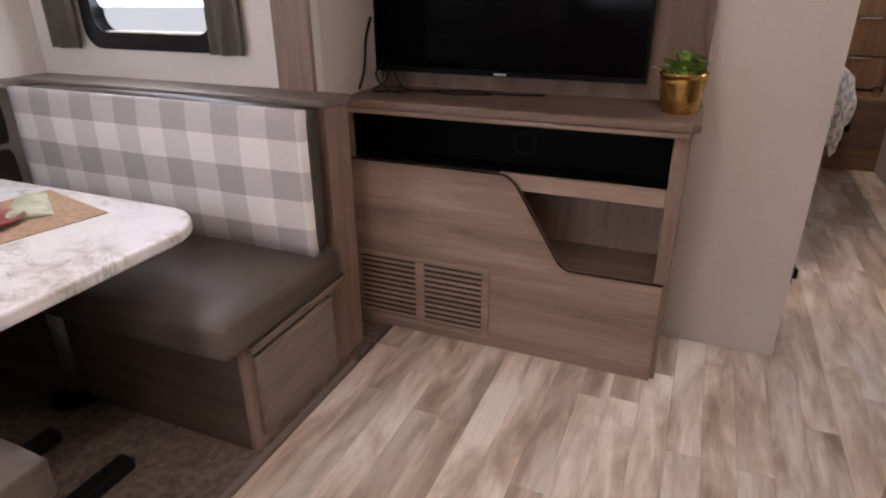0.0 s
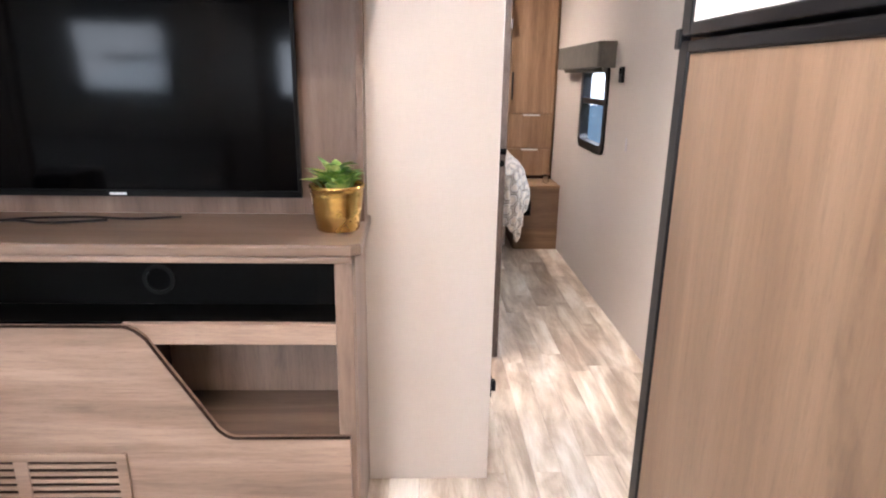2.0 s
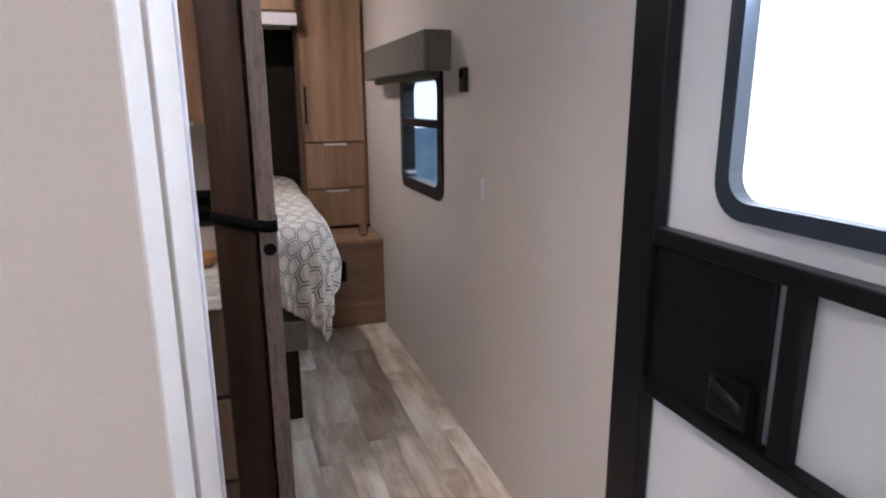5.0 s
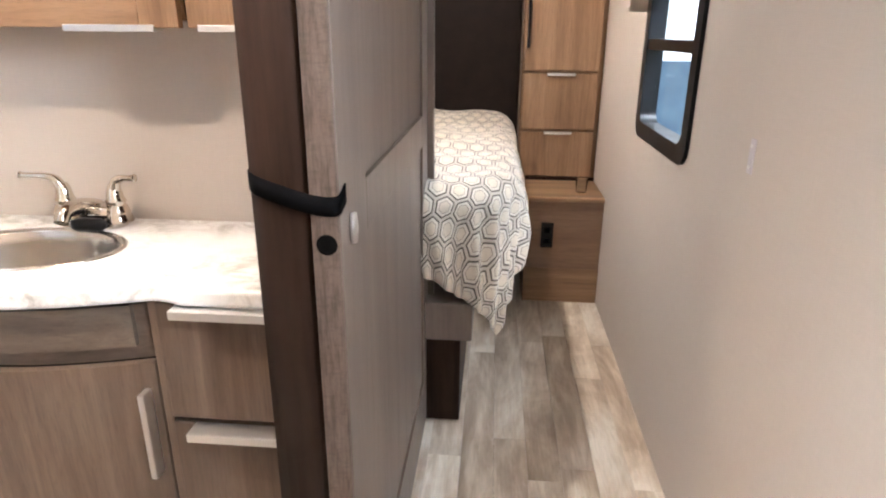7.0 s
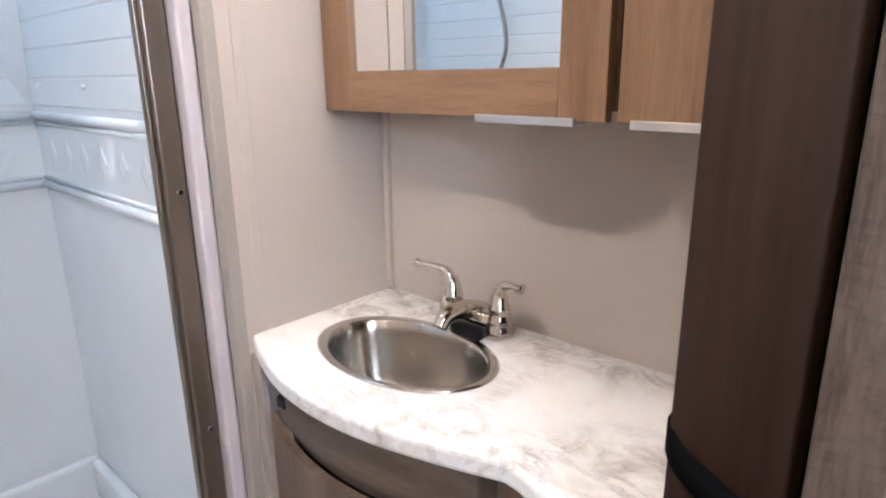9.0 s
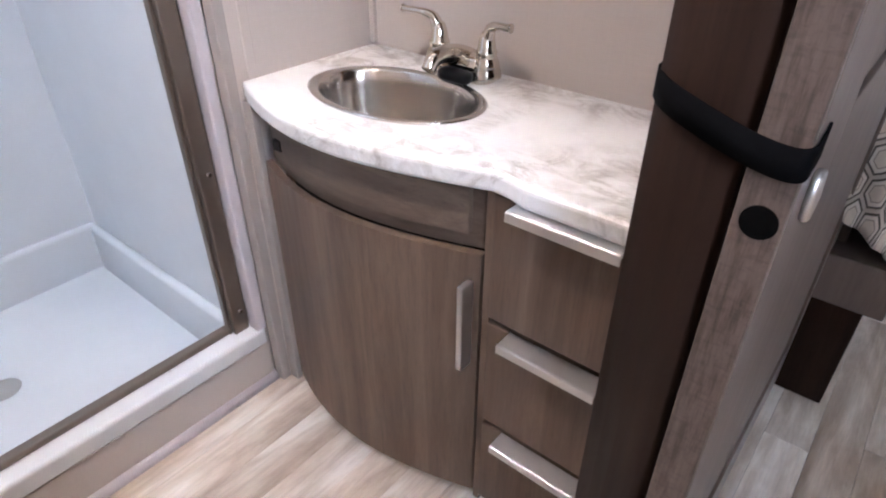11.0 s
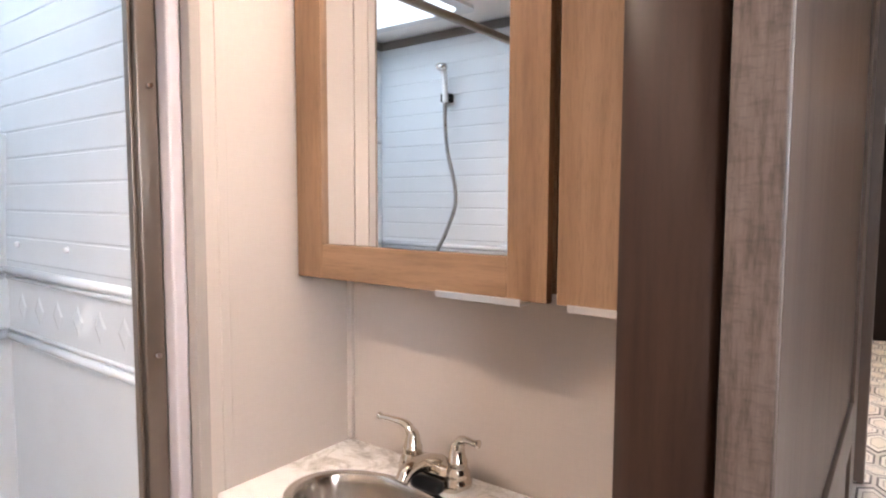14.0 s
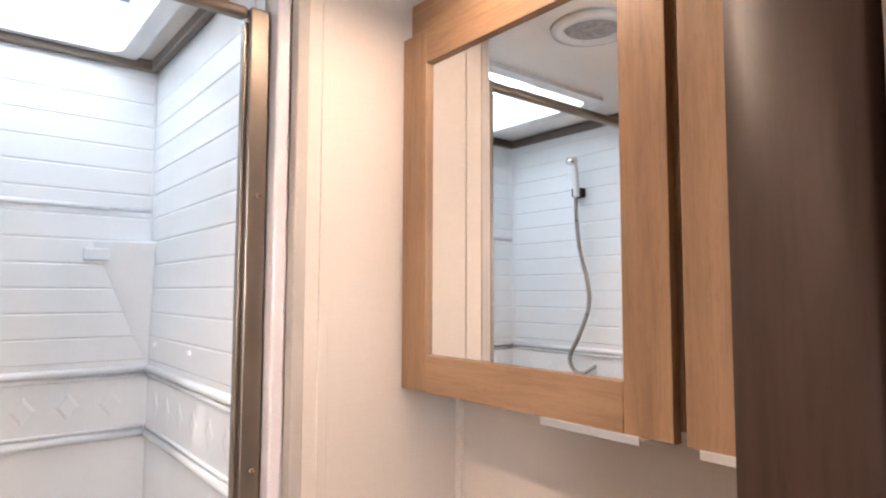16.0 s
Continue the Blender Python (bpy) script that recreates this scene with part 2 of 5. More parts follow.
# Backdrop material that gives off its own colour in place of daylight.
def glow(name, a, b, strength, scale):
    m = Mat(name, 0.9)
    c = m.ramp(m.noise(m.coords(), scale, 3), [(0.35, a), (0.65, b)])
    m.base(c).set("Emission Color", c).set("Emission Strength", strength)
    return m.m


# plaid upholstery: crossed grey bands on cream
plaid = Mat("cream_and_grey_plaid", 0.9)
pt = plaid.n.new("ShaderNodeTexCoord")
px = plaid.n.new("ShaderNodeSeparateXYZ")
plaid.l.new(pt.outputs["UV"], px.inputs[0])


def band(axis, step):
    f = plaid.math("FRACT", plaid.math("DIVIDE", px.outputs[axis], step))
    return plaid.math("GREATER_THAN", f, 0.5)


both = plaid.math("ADD", plaid.math("MULTIPLY", band(0, 0.23), 0.8), plaid.math("MULTIPLY", band(1, 0.21), 1.2))
weave = plaid.noise(plaid.coords((1, 1, 6)), 90, 3)
tone = plaid.ramp(plaid.math("MULTIPLY", both, 0.5), [(0.0, (0.84, 0.81, 0.78)), (0.5, (0.62, 0.59, 0.57)), (1.0, (0.42, 0.395, 0.38))])
plaid.base(plaid.mix(0.5, tone, plaid.ramp(weave, [(0.3, 0.75), (0.7, 1.05)]), "MULTIPLY"))
plaid.bump(weave, 0.4, 0.001)
PLAID = plaid.m

# quilt: dark hexagon outlines on cream
quilt = Mat("hexagon_quilt", 0.5)
qt = quilt.n.new("ShaderNodeTexCoord")


def vmath(op, a, b):
    n = quilt.n.new("ShaderNodeVectorMath")
    n.operation = op
    for i, v in ((0, a), (1, b)):
        if isinstance(v, bpy.types.NodeSocket):
            quilt.l.new(v, n.inputs[i])
        else:
            n.inputs[i].default_value = v
    return n.outputs["Value"] if op in ("DOT_PRODUCT", "LENGTH") else n.outputs[0]


CELL = (0.069, 0.069 * 1.732, 1.0)
HALF = (CELL[0] / 2, CELL[1] / 2, 0.5)
flat = vmath("MULTIPLY", qt.outputs["UV"], (1, 0.68, 0))


def hexdist(vec):
    cell = vmath("SUBTRACT", vmath("MODULO", vmath("ADD", vec, (CELL[0] * 200, CELL[1] * 200, 0.5)), CELL), HALF)
    a = vmath("ABSOLUTE", cell, (0, 0, 0))
    d1 = vmath("DOT_PRODUCT", a, (0.5, 0.866, 0))
    d2 = vmath("DOT_PRODUCT", a, (1, 0, 0))
    return quilt.math("MAXIMUM", d1, d2)


hx = quilt.math("MINIMUM", hexdist(flat), hexdist(vmath("ADD", flat, (HALF[0], HALF[1], 0))))
hn = quilt.math("DIVIDE", hx, CELL[0] / 2)
shade_n = quilt.noise(quilt.coords(), 18, 4)
qc = quilt.ramp(hn, [(0.0, (0.68, 0.60, 0.50)), (0.44, (0.68, 0.60, 0.50)), (0.5, (0.26, 0.21, 0.16)), (0.56, (0.72, 0.66, 0.58)),
                     (0.72, (0.72, 0.66, 0.58)), (0.77, (0.06, 0.045, 0.035)), (0.86, (0.06, 0.045, 0.035)), (0.90, (0.55, 0.49, 0.42))])
quilt.base(quilt.mix(0.5, qc, quilt.ramp(shade_n, [(0.3, 0.75), (0.7, 1.05)]), "MULTIPLY"))
quilt.set("Sheen Weight", 0.3)
quilt.bump(quilt.ramp(hn, [(0.0, 1.0), (0.7, 0.8), (0.88, 0.0), (1.0, 0.3)]), 0.5, 0.006)
QUILT = quilt.m

# floor plank: weathered vinyl in blotches of cream, tan and brown
pl = Mat("weathered_vinyl_plank", 0.32)
pv = pl.shifted(pl.coords((1, 0.16, 1)))
pa = pl.noise(pv, 10, 7, 0.6, 0.7)
pb = pl.noise(pl.shifted(pl.coords((1, 0.36, 1))), 5.0, 6, 0.58, 0.9)
pg = pl.noise(pl.shifted(pl.coords((1, 0.05, 1))), 150, 4, 0.7)
oi = pl.n.new("ShaderNodeObjectInfo")
pc = pl.ramp(pl.math("ADD", pl.math("MULTIPLY", pa, 0.5), pl.math("MULTIPLY", pb, 0.5)),
             [(0.35, (0.31, 0.230, 0.165)), (0.45, (0.49, 0.395, 0.305)), (0.52, (0.66, 0.565, 0.465)), (0.60, (0.84, 0.775, 0.69))])
pc = pl.mix(0.6, pc, pl.ramp(pg, [(0.3, 0.8), (0.6, 1.04)]), "MULTIPLY")
pc = pl.mix(0.75, pc, pl.ramp(oi.outputs["Random"], [(0.0, 0.84), (0.5, 1.0), (1.0, 1.14)]), "MULTIPLY")
pl.base(pc)
pl.set("Roughness", pl.math("ADD", pl.math("MULTIPLY", pa, 0.2), 0.24))
pl.bump(pg, 0.2, 0.0008)
PLANK = pl.m
carpet = plain("brown_speckled_slide_floor", (0.13, 0.10, 0.08), 0.8, 0, 0.5, 40, 0.5, 160)

leaf_m = Mat("variegated_leaf", 0.4)
lc = leaf_m.ramp(leaf_m.noise(leaf_m.coords(), 26, 3), [(0.36, (0.035, 0.11, 0.012)), (0.50, (0.15, 0.29, 0.045)), (0.60, (0.52, 0.54, 0.20))])
leaf_m.base(lc).set("Subsurface Weight", 0.0)
LEAF = leaf_m.m

# ---- mesh helpers ----
ORIGIN = {}


def thing(name, origin, label, category, group="", kind=""):
    """An empty at a thing's base, under which its parts go."""
    ob = new(name)
    ob.empty_display_size = 0.05
    ob.location = origin
    ORIGIN[ob.name] = Vector(origin)
    return tagged(ob, label, category, group, kind)


def part(name, bm, material, parent, label=""):
    """Links a bmesh, given in world coordinates, as one mesh under a thing or a part."""
    o = ORIGIN[parent.name]
    bmesh.ops.translate(bm, verts=bm.verts, vec=-o)
    me = bpy.data.meshes.new(name)
    bm.to_mesh(me)
    bm.free()
    me.materials.append(material)
    ob = new(name, me)
    ob.parent = parent
    ORIGIN[ob.name] = o
    if label:
        tagged(ob, label)
    return ob


def solid(name, bm, material, label, category, kind="", group=""):
    """A thing of one mesh."""
    me = bpy.data.meshes.new(name)
    pts = [v.co for v in bm.verts]
    o = Vector(((min(p.x for p in pts) + max(p.x for p in pts)) / 2, (min(p.y for p in pts) + max(p.y for p in pts)) / 2, min(p.z for p in pts)))
    bmesh.ops.translate(bm, verts=bm.verts, vec=-o)
    bm.to_mesh(me)
    bm.free()
    me.materials.append(material)
    ob = new(name, me)
    ob.location = o
    ORIGIN[ob.name] = o
    return tagged(ob, label, category, group, kind)


def box(x0, x1, y0, y1, z0, z1, r=0.0, seg=2, bm=None):
    bm = bm or bmesh.new()
    g = bmesh.ops.create_cube(bm, size=1.0)["verts"]
    bmesh.ops.scale(bm, verts=g, vec=(x1 - x0, y1 - y0, z1 - z0))
    bmesh.ops.translate(bm, verts=g, vec=((x0 + x1) / 2, (y0 + y1) / 2, (z0 + z1) / 2))
    if r:
        ed = {e for v in g for e in v.link_edges}
        bmesh.ops.bevel(bm, geom=list(ed), offset=r, segments=seg, profile=0.5, affect="EDGES")
        if r > 0.012:
            for f in bm.faces:
                f.smooth = True
    return bm


def cyl(a, b, ra, rb=None, n=20, bm=None, smooth=True):
    bm = bm or bmesh.new()
    a, b = Vector(a), Vector(b)
    rb = ra if rb is None else rb
    g = bmesh.ops.create_cone(bm, cap_ends=True, segments=n, radius1=ra, radius2=rb, depth=(b - a).length)["verts"]
    q = (b - a).to_track_quat("Z", "Y").to_matrix().to_4x4()
    bmesh.ops.transform(bm, matrix=Matrix.Translation((a + b) / 2) @ q, verts=g)
    for f in {f for v in g for f in v.link_faces}:
        f.smooth = smooth and len(f.verts) == 4
    return bm


def tube(points, radius, n=10, bm=None, flat=1.0, taper=None):
    """A round bar swept along points; flat squeezes it, taper gives a radius factor for each point."""
    bm = bm or bmesh.new()
    pts = [Vector(p) for p in points]
    rings = []
    side = None
    for i, p in enumerate(pts):
        d = (pts[min(i + 1, len(pts) - 1)] - pts[max(i - 1, 0)]).normalized()
        if side is None:
            side = d.orthogonal().normalized()
        side = (side - d * side.dot(d)).normalized()
        up = d.cross(side)
        k = radius * (taper[i] if taper else 1.0)
        rings.append([bm.verts.new(p + side * math.cos(2 * math.pi * j / n) * k + up * math.sin(2 * math.pi * j / n) * k * flat) for j in range(n)])
    for a, b in zip(rings, rings[1:]):
        for j in range(n):
            bm.faces.new((a[j], a[(j + 1) % n], b[(j + 1) % n], b[j])).smooth = True
    bm.faces.new(rings[0][::-1])
    bm.faces.new(rings[-1])
    return bm


def curve(points, n=8):
    """Catmull-Rom through points."""
    p = [Vector(q) for q in points]
    p = [p[0] * 2 - p[1]] + p + [p[-1] * 2 - p[-2]]
    out = []
    for i in range(1, len(p) - 2):
        for k in range(n):
            t = k / n
            out.append(0.5 * (2 * p[i] + (p[i + 1] - p[i - 1]) * t + (2 * p[i - 1] - 5 * p[i] + 4 * p[i + 1] - p[i + 2]) * t * t
                              + (3 * p[i] - p[i - 1] - 3 * p[i + 1] + p[i + 2]) * t ** 3))
    return out + [p[-2]]


def slab(outline, z0, z1, r=0.0, holes=False, bm=None):
    """An outline in x and y, raised from z0 to z1, with rounded rims."""
    bm = bm or bmesh.new()
    top = [bm.verts.new((x, y, z1)) for x, y in outline]
    f = bm.faces.new(top)
    if f.normal.z < 0:
        f.normal_flip()
    g = bmesh.ops.extrude_face_region(bm, geom=[f])
    vs = [v for v in g["geom"] if isinstance(v, bmesh.types.BMVert)]
    bmesh.ops.translate(bm, verts=vs, vec=(0, 0, z0 - z1))
    bmesh.ops.recalc_face_normals(bm, faces=bm.faces)
    if r:
        rim = [e for e in bm.edges if abs(e.verts[0].co.z - e.verts[1].co.z) < 1e-6]
        bmesh.ops.bevel(bm, geom=rim, offset=r, segments=3, profile=0.5, affect="EDGES")
    return bm


def round_rect(a0, a1, b0, b1, r, n=6):
    pts = []
    for cx, cy, s in ((a1 - r, b1 - r, 0), (a0 + r, b1 - r, 1), (a0 + r, b0 + r, 2), (a1 - r, b0 + r, 3)):
        for k in range(n + 1):
            t = math.pi / 2 * (s + k / n)
            pts.append((cx + r * math.cos(t), cy + r * math.sin(t)))
    return pts


def turned(bm, axis):
    """Lays a slab made in x, y over z so that its height runs along x or y: (a, b, h) becomes (h, a, b) or (a, h, b)."""
    for v in bm.verts:
        a, b, h = v.co
        v.co = (h, a, b) if axis == "x" else (a, h, b)
    bmesh.ops.recalc_face_normals(bm, faces=bm.faces)
    return bm


def ring(outer, inner, z0, z1, bm=None):
    """A frame between two outlines of equal length."""
    bm = bm or bmesh.new()
    n = len(outer)
    lv = [[bm.verts.new((x, y, z)) for x, y in o] for o, z in ((outer, z0), (outer, z1), (inner, z1), (inner, z0))]
    for i in range(4):
        a, b = lv[i], lv[(i + 1) % 4]
        for j in range(n):
            bm.faces.new((a[j], a[(j + 1) % n], b[(j + 1) % n], b[j]))
    bmesh.ops.recalc_face_normals(bm, faces=bm.faces)
    return bm


def lathe(profile, centre, n=32, sx=1.0, sy=1.0, bm=None):
    """Turns (radius, height) points about an upright axis."""
    bm = bm or bmesh.new()
    rows = []
    for r, h in profile:
        rows.append([bm.verts.new((centre[0] + sx * r * math.cos(2 * math.pi * j / n), centre[1] + sy * r * math.sin(2 * math.pi * j / n), centre[2] + h)) for j in range(n)])
    for a, b in zip(rows, rows[1:]):
        for j in range(n):
            bm.faces.new((a[j], a[(j + 1) % n], b[(j + 1) % n], b[j])).smooth = True
    return bm


def wall_with_holes(axis, d0, d1, a0, a1, z0, z1, holes):
    """A wall d0..d1 thick, running a0..a1, with oblong openings (b0, b1, c0, c1) right through it."""
    bm = bmesh.new()
    cuts_a = sorted({a0, a1, *[h[0] for h in holes], *[h[1] for h in holes]})
    cuts_z = sorted({z0, z1, *[h[2] for h in holes], *[h[3] for h in holes]})
    for p, q in zip(cuts_a, cuts_a[1:]):
        for r, s in zip(cuts_z, cuts_z[1:]):
            ca, cz = (p + q) / 2, (r + s) / 2
            if any(h[0] < ca < h[1] and h[2] < cz < h[3] for h in holes):
                continue
            if axis == "x":
                box(d0, d1, p, q, r, s, bm=bm)
            else:
                box(p, q, d0, d1, r, s, bm=bm)
    bmesh.ops.remove_doubles(bm, verts=bm.verts, dist=1e-5)
    seen = {}
    for f in bm.faces:
        seen.setdefault(tuple(round(c, 4) for c in f.calc_center_median()), []).append(f)
    bmesh.ops.delete(bm, geom=[f for fs in seen.values() if len(fs) > 1 for f in fs], context="FACES")
    return bm

# ---- structure ----
CEIL_Z = 2.27
solid("floor", box(-1.10, 1.38, -1.5, 6.4, -0.06, -0.012), plain("subfloor_board", (0.10, 0.075, 0.055), 0.8), "plywood subfloor under the vinyl planks", "floor", "structure")
solid("floor_under_cabinet", box(-1.40, -1.10, 1.95, 2.48, -0.06, -0.004), carpet, "brown floor under the television cabinet", "floor", "structure")
solid("floor_slide_out", box(-2.70, -1.10, -0.2, 1.95, -0.06, 0.004), carpet, "brown speckled floor of the dinette slide-out", "floor", "structure")
solid("trim_slide_floor", box(-1.112, -1.085, -0.2, 1.80, 0.0, 0.011, 0.003), GREY_Y, "narrow wooden strip along the slide-out floor edge", "floor trim", "structure")
solid("wall_east", wall_with_holes("x", 1.38, 1.43, -1.5, 6.4, -0.06, CEIL_Z, [(2.30, 3.06, -0.02, 2.0), (4.47, 5.11, 0.985, 1.50)]), WALL,
      "beige linen-print wallboard side wall with door and window", "wall", "structure")
solid("wall_partition", box(-1.47, 0.464, 2.48, 2.62, 0, CEIL_Z, 0.003), WALL, "beige wallboard partition behind the television cabinet", "wall", "structure")
solid("wall_bath_front", box(0.404, 0.470, 2.621, 2.925, 0, CEIL_Z, 0.002), WALL, "beige wallboard beside the bathroom doorway", "wall", "structure")
solid("trim_bath_jamb", box(0.400, 0.476, 2.926, 2.945, 0, CEIL_Z, 0.004), TRIMW, "pale jamb of the bathroom doorway", "trim", "structure")
solid("wall_vanity_back", box(-0.485, 0.473, 4.11, 4.16, 0, CEIL_Z), WALL, "beige wallboard behind the bathroom vanity", "wall", "structure")
solid("wall_vanity_side", box(-0.535, -0.485, 3.69, 4.16, 0, CEIL_Z), WALL, "beige wallboard beside the vanity and shower", "wall", "structure")
solid("trim_vanity_corner", box(-0.485, -0.470, 4.095, 4.11, 0.868, CEIL_Z, 0.003), WALL, "pale plastic corner strip", "wall trim", "structure")
solid("trim_wall_joint", box(-0.485, -0.481, 3.722, 3.745, 0, CEIL_Z, 0.0015), WALL, "flat beige strip over a wallboard joint", "wall trim", "structure")
end_plan = [(0.572, 4.60), (0.474, 4.60), (0.474, 3.546)]
end_plan += [(0.482 - 0.008 * math.cos(t * 0.1309), 3.534 - 0.022 * math.sin(t * 0.1309)) for t in range(1, 9)]
end_plan += [(0.500, 3.501), (0.520, 3.492), (0.545, 3.486), (0.564, 3.484), (0.572, 3.490)]
solid("wall_hall_end", slab(end_plan, 0.0, CEIL_Z), DARK_Z, "dark walnut laminate end wall of the vanity with a rounded front", "wall", "structure")
for f in bpy.data.objects["wall_hall_end"].data.polygons:
    f.use_smooth = abs(f.normal.z) < 0.5 and f.area < 0.1
solid("wall_bedroom_partition", box(-2.0, 0.473, 4.16, 4.20, 0, CEIL_Z), WALL, "beige wallboard between bathroom and bedroom", "wall", "structure")
solid("wall_bedroom_west", box(-1.40, -1.35, 4.20, 6.4, 0, CEIL_Z), WALL, "beige wallboard bedroom side wall", "wall", "structure")
solid("wall_north", box(-1.40, 1.38, 6.34, 6.40, 0, CEIL_Z), WALL, "beige wallboard bedroom end wall", "wall", "structure")
solid("wall_south", wall_with_holes("y", -1.56, -1.5, -1.27, 1.38, 0, CEIL_Z, [(-1.12, -0.42, 1.22, 1.75)]), WALL, "beige wallboard wall with a window", "wall", "structure")
solid("wall_slide_north", wall_with_holes("y", 1.95, 2.0, -2.70, -1.27, 0, CEIL_Z, [(-2.36, -1.68, 1.235, 1.85)]), WALL_W, "pale wallboard end wall of the dinette slide-out", "wall", "structure")
solid("wall_slide_south", wall_with_holes("y", -0.25, -0.2, -2.70, -1.27, 0, CEIL_Z, [(-2.20, -1.56, 1.27, 1.80)]), WALL_W, "pale wallboard end wall of the dinette slide-out", "wall", "structure")
solid("wall_slide_west", box(-2.75, -2.70, -0.25, 2.0, 0, CEIL_Z), WALL_W, "pale wallboard outer wall of the slide-out", "wall", "structure")
solid("wall_west", box(-1.32, -1.27, -1.5, -0.25, 0, CEIL_Z), WALL, "beige wallboard side wall", "wall", "structure")
solid("wall_niche_side", box(-1.34, -1.275, 2.0, 2.48, 0, CEIL_Z), WALL, "beige wallboard side of the television niche", "wall", "structure")
solid("wall_shower_back_outer", box(-1.47, -1.43, 2.62, 4.16, 0, CEIL_Z), WALL, "outer wall behind the shower", "wall", "structure")


def ceiling():
    bm = bmesh.new()
    xs, ys = [-2.75, -1.38, -0.74, 1.43], [-1.56, 2.86, 3.52, 6.4]
    for i in range(3):
        for j in range(3):
            if (i, j) != (1, 1):
                box(xs[i], xs[i + 1], ys[j], ys[j + 1], CEIL_Z, CEIL_Z + 0.05, bm=bm)
    # lining of the skylight shaft
    for b in ((-1.40, -1.38, 2.84, 3.54), (-0.74, -0.72, 2.84, 3.54), (-1.38, -0.74, 2.84, 2.86), (-1.38, -0.74, 3.52, 3.54)):
        box(*b, CEIL_Z + 0.05, CEIL_Z + 0.16, bm=bm)
    return bm


solid("ceiling", ceiling(), CEIL, "white ceiling panels with a skylight opening", "ceiling", "structure")
solid("ceiling_trim_slide", box(-1.30, -1.27, -0.2, 1.95, 2.05, CEIL_Z, 0.006), GREY_Y, "wooden fascia over the slide-out opening", "trim", "structure")
solid("trim_slide_post", box(-1.42, -1.265, 1.925, 1.95, 1.03, CEIL_Z, 0.005), GREY_Z, "upright wooden trim beside the dinette window", "trim", "structure")

# outside: ground, and glowing backdrop boxes for the daylit building, trees and distance
solid("ground", box(-80, 80, -80, 80, -0.95, -0.9), plain("dry_grass", (0.13, 0.17, 0.06), 0.9, 0, 0.4, 1.5, 0.3), "dry grass ground around the trailer", "ground", "structure")
solid("backdrop_building", box(3.55, 16, 13, 14, -0.9, 4.5), glow("glowing_white_siding", (0.80, 0.85, 0.9), (0.9, 0.93, 0.97), 1.0, 0.4), "glowing white backdrop for the siding of a distant building", "building", "structure")
solid("backdrop_fence", box(1.5, 16, 12.4, 12.5, -0.9, 0.95), glow("glowing_blue_grey_panels", (0.06, 0.10, 0.16), (0.14, 0.22, 0.30), 0.7, 0.8), "glowing blue-grey backdrop panels outside", "fence", "structure")
solid("backdrop_far", box(-60, 60, 58, 60, -0.9, 9), glow("glowing_far_trees", (0.05, 0.13, 0.18), (0.12, 0.24, 0.31), 0.7, 0.15), "glowing blue-grey backdrop for distant trees", "trees", "structure")
solid("backdrop_south_trees", box(-40, 40, -58, -56, -0.9, 14), glow("glowing_green_trees", (0.06, 0.14, 0.05), (0.16, 0.26, 0.10), 0.9, 0.25), "glowing green backdrop for a line of trees", "trees", "structure")
solid("backdrop_south_trailer", box(-14, 10, -13.5, -12.5, -0.9, 1.7), glow("glowing_trailer_side", (0.75, 0.82, 0.9), (0.85, 0.9, 0.95), 1.1, 0.4), "glowing white backdrop for the side of a parked trailer", "trailer", "structure")
solid("backdrop_west", box(-20, -19, -20, 25, -0.9, 7), glow("glowing_pale_distance", (0.85, 0.9, 0.95), (0.95, 0.97, 1.0), 1.3, 0.2), "glowing pale backdrop for the distance", "distance", "structure")


# ---- windows ----
def window(name, axis, d, into, a0, a1, z0, z1, label, bar=None, rad=0.06, rim=0.045):
    """A rounded window in a wall; d is the room face, into points outwards."""
    w = thing(name, (d, (a0 + a1) / 2, z0) if axis == "x" else ((a0 + a1) / 2, d, z0), label, "window", "", "structure")

    def lay(bm):
        return turned(bm, axis)
    s = 1 if into > 0 else -1
    lo, hi = sorted((d - s * 0.012, d + s * 0.05))
    part("window_frame", lay(ring(round_rect(a0 - 0.01, a1 + 0.01, z0 - 0.01, z1 + 0.01, rad), round_rect(a0 + rim, a1 - rim, z0 + rim, z1 - rim, rad * 0.75), lo, hi)), BLACK, w, "black rounded plastic frame")
    gl, gh = sorted((d + s * 0.028, d + s * 0.032))
    edges = [z0 + rim - 0.004, z1 - rim + 0.004] if bar is None else [z0 + rim - 0.004, bar, z1 - rim + 0.004]
    for p, q in zip(edges, edges[1:]):
        pane = part("pane", lay(slab(round_rect(a0 + rim - 0.004, a1 - rim + 0.004, p, q, 0.03), gl, gh)), GLASS, w, "clear glass pane")
        pane.visible_shadow = False
    if bar is not None:
        b = box(lo + 0.004, hi - 0.004, a0 + rim - 0.01, a1 - rim + 0.01, bar - 0.018, bar + 0.018, 0.003) if axis == "x" else box(a0 + rim - 0.01, a1 - rim + 0.01, lo + 0.004, hi - 0.004, bar - 0.018, bar + 0.018, 0.003)
        part("meeting_bar", b, BLACK, w)
    return w


window("window_1", "x", 1.38, 1, 4.47, 5.11, 0.965, 1.52, "black-framed sliding bedroom window, half open to daylight", 1.285)
window("window_2", "y", 1.95, 1, -2.38, -1.66, 1.175, 1.87, "black-framed dinette window, bright with daylight", None, 0.09, 0.055)
window("window_3", "y", -0.2, -1, -2.22, -1.54, 1.25, 1.82, "black-framed dinette window, bright with daylight", 1.53, 0.08)
window("window_4", "y", -1.5, -1, -1.14, -0.40, 1.20, 1.77, "black-framed rear window, bright with daylight", None, 0.08)

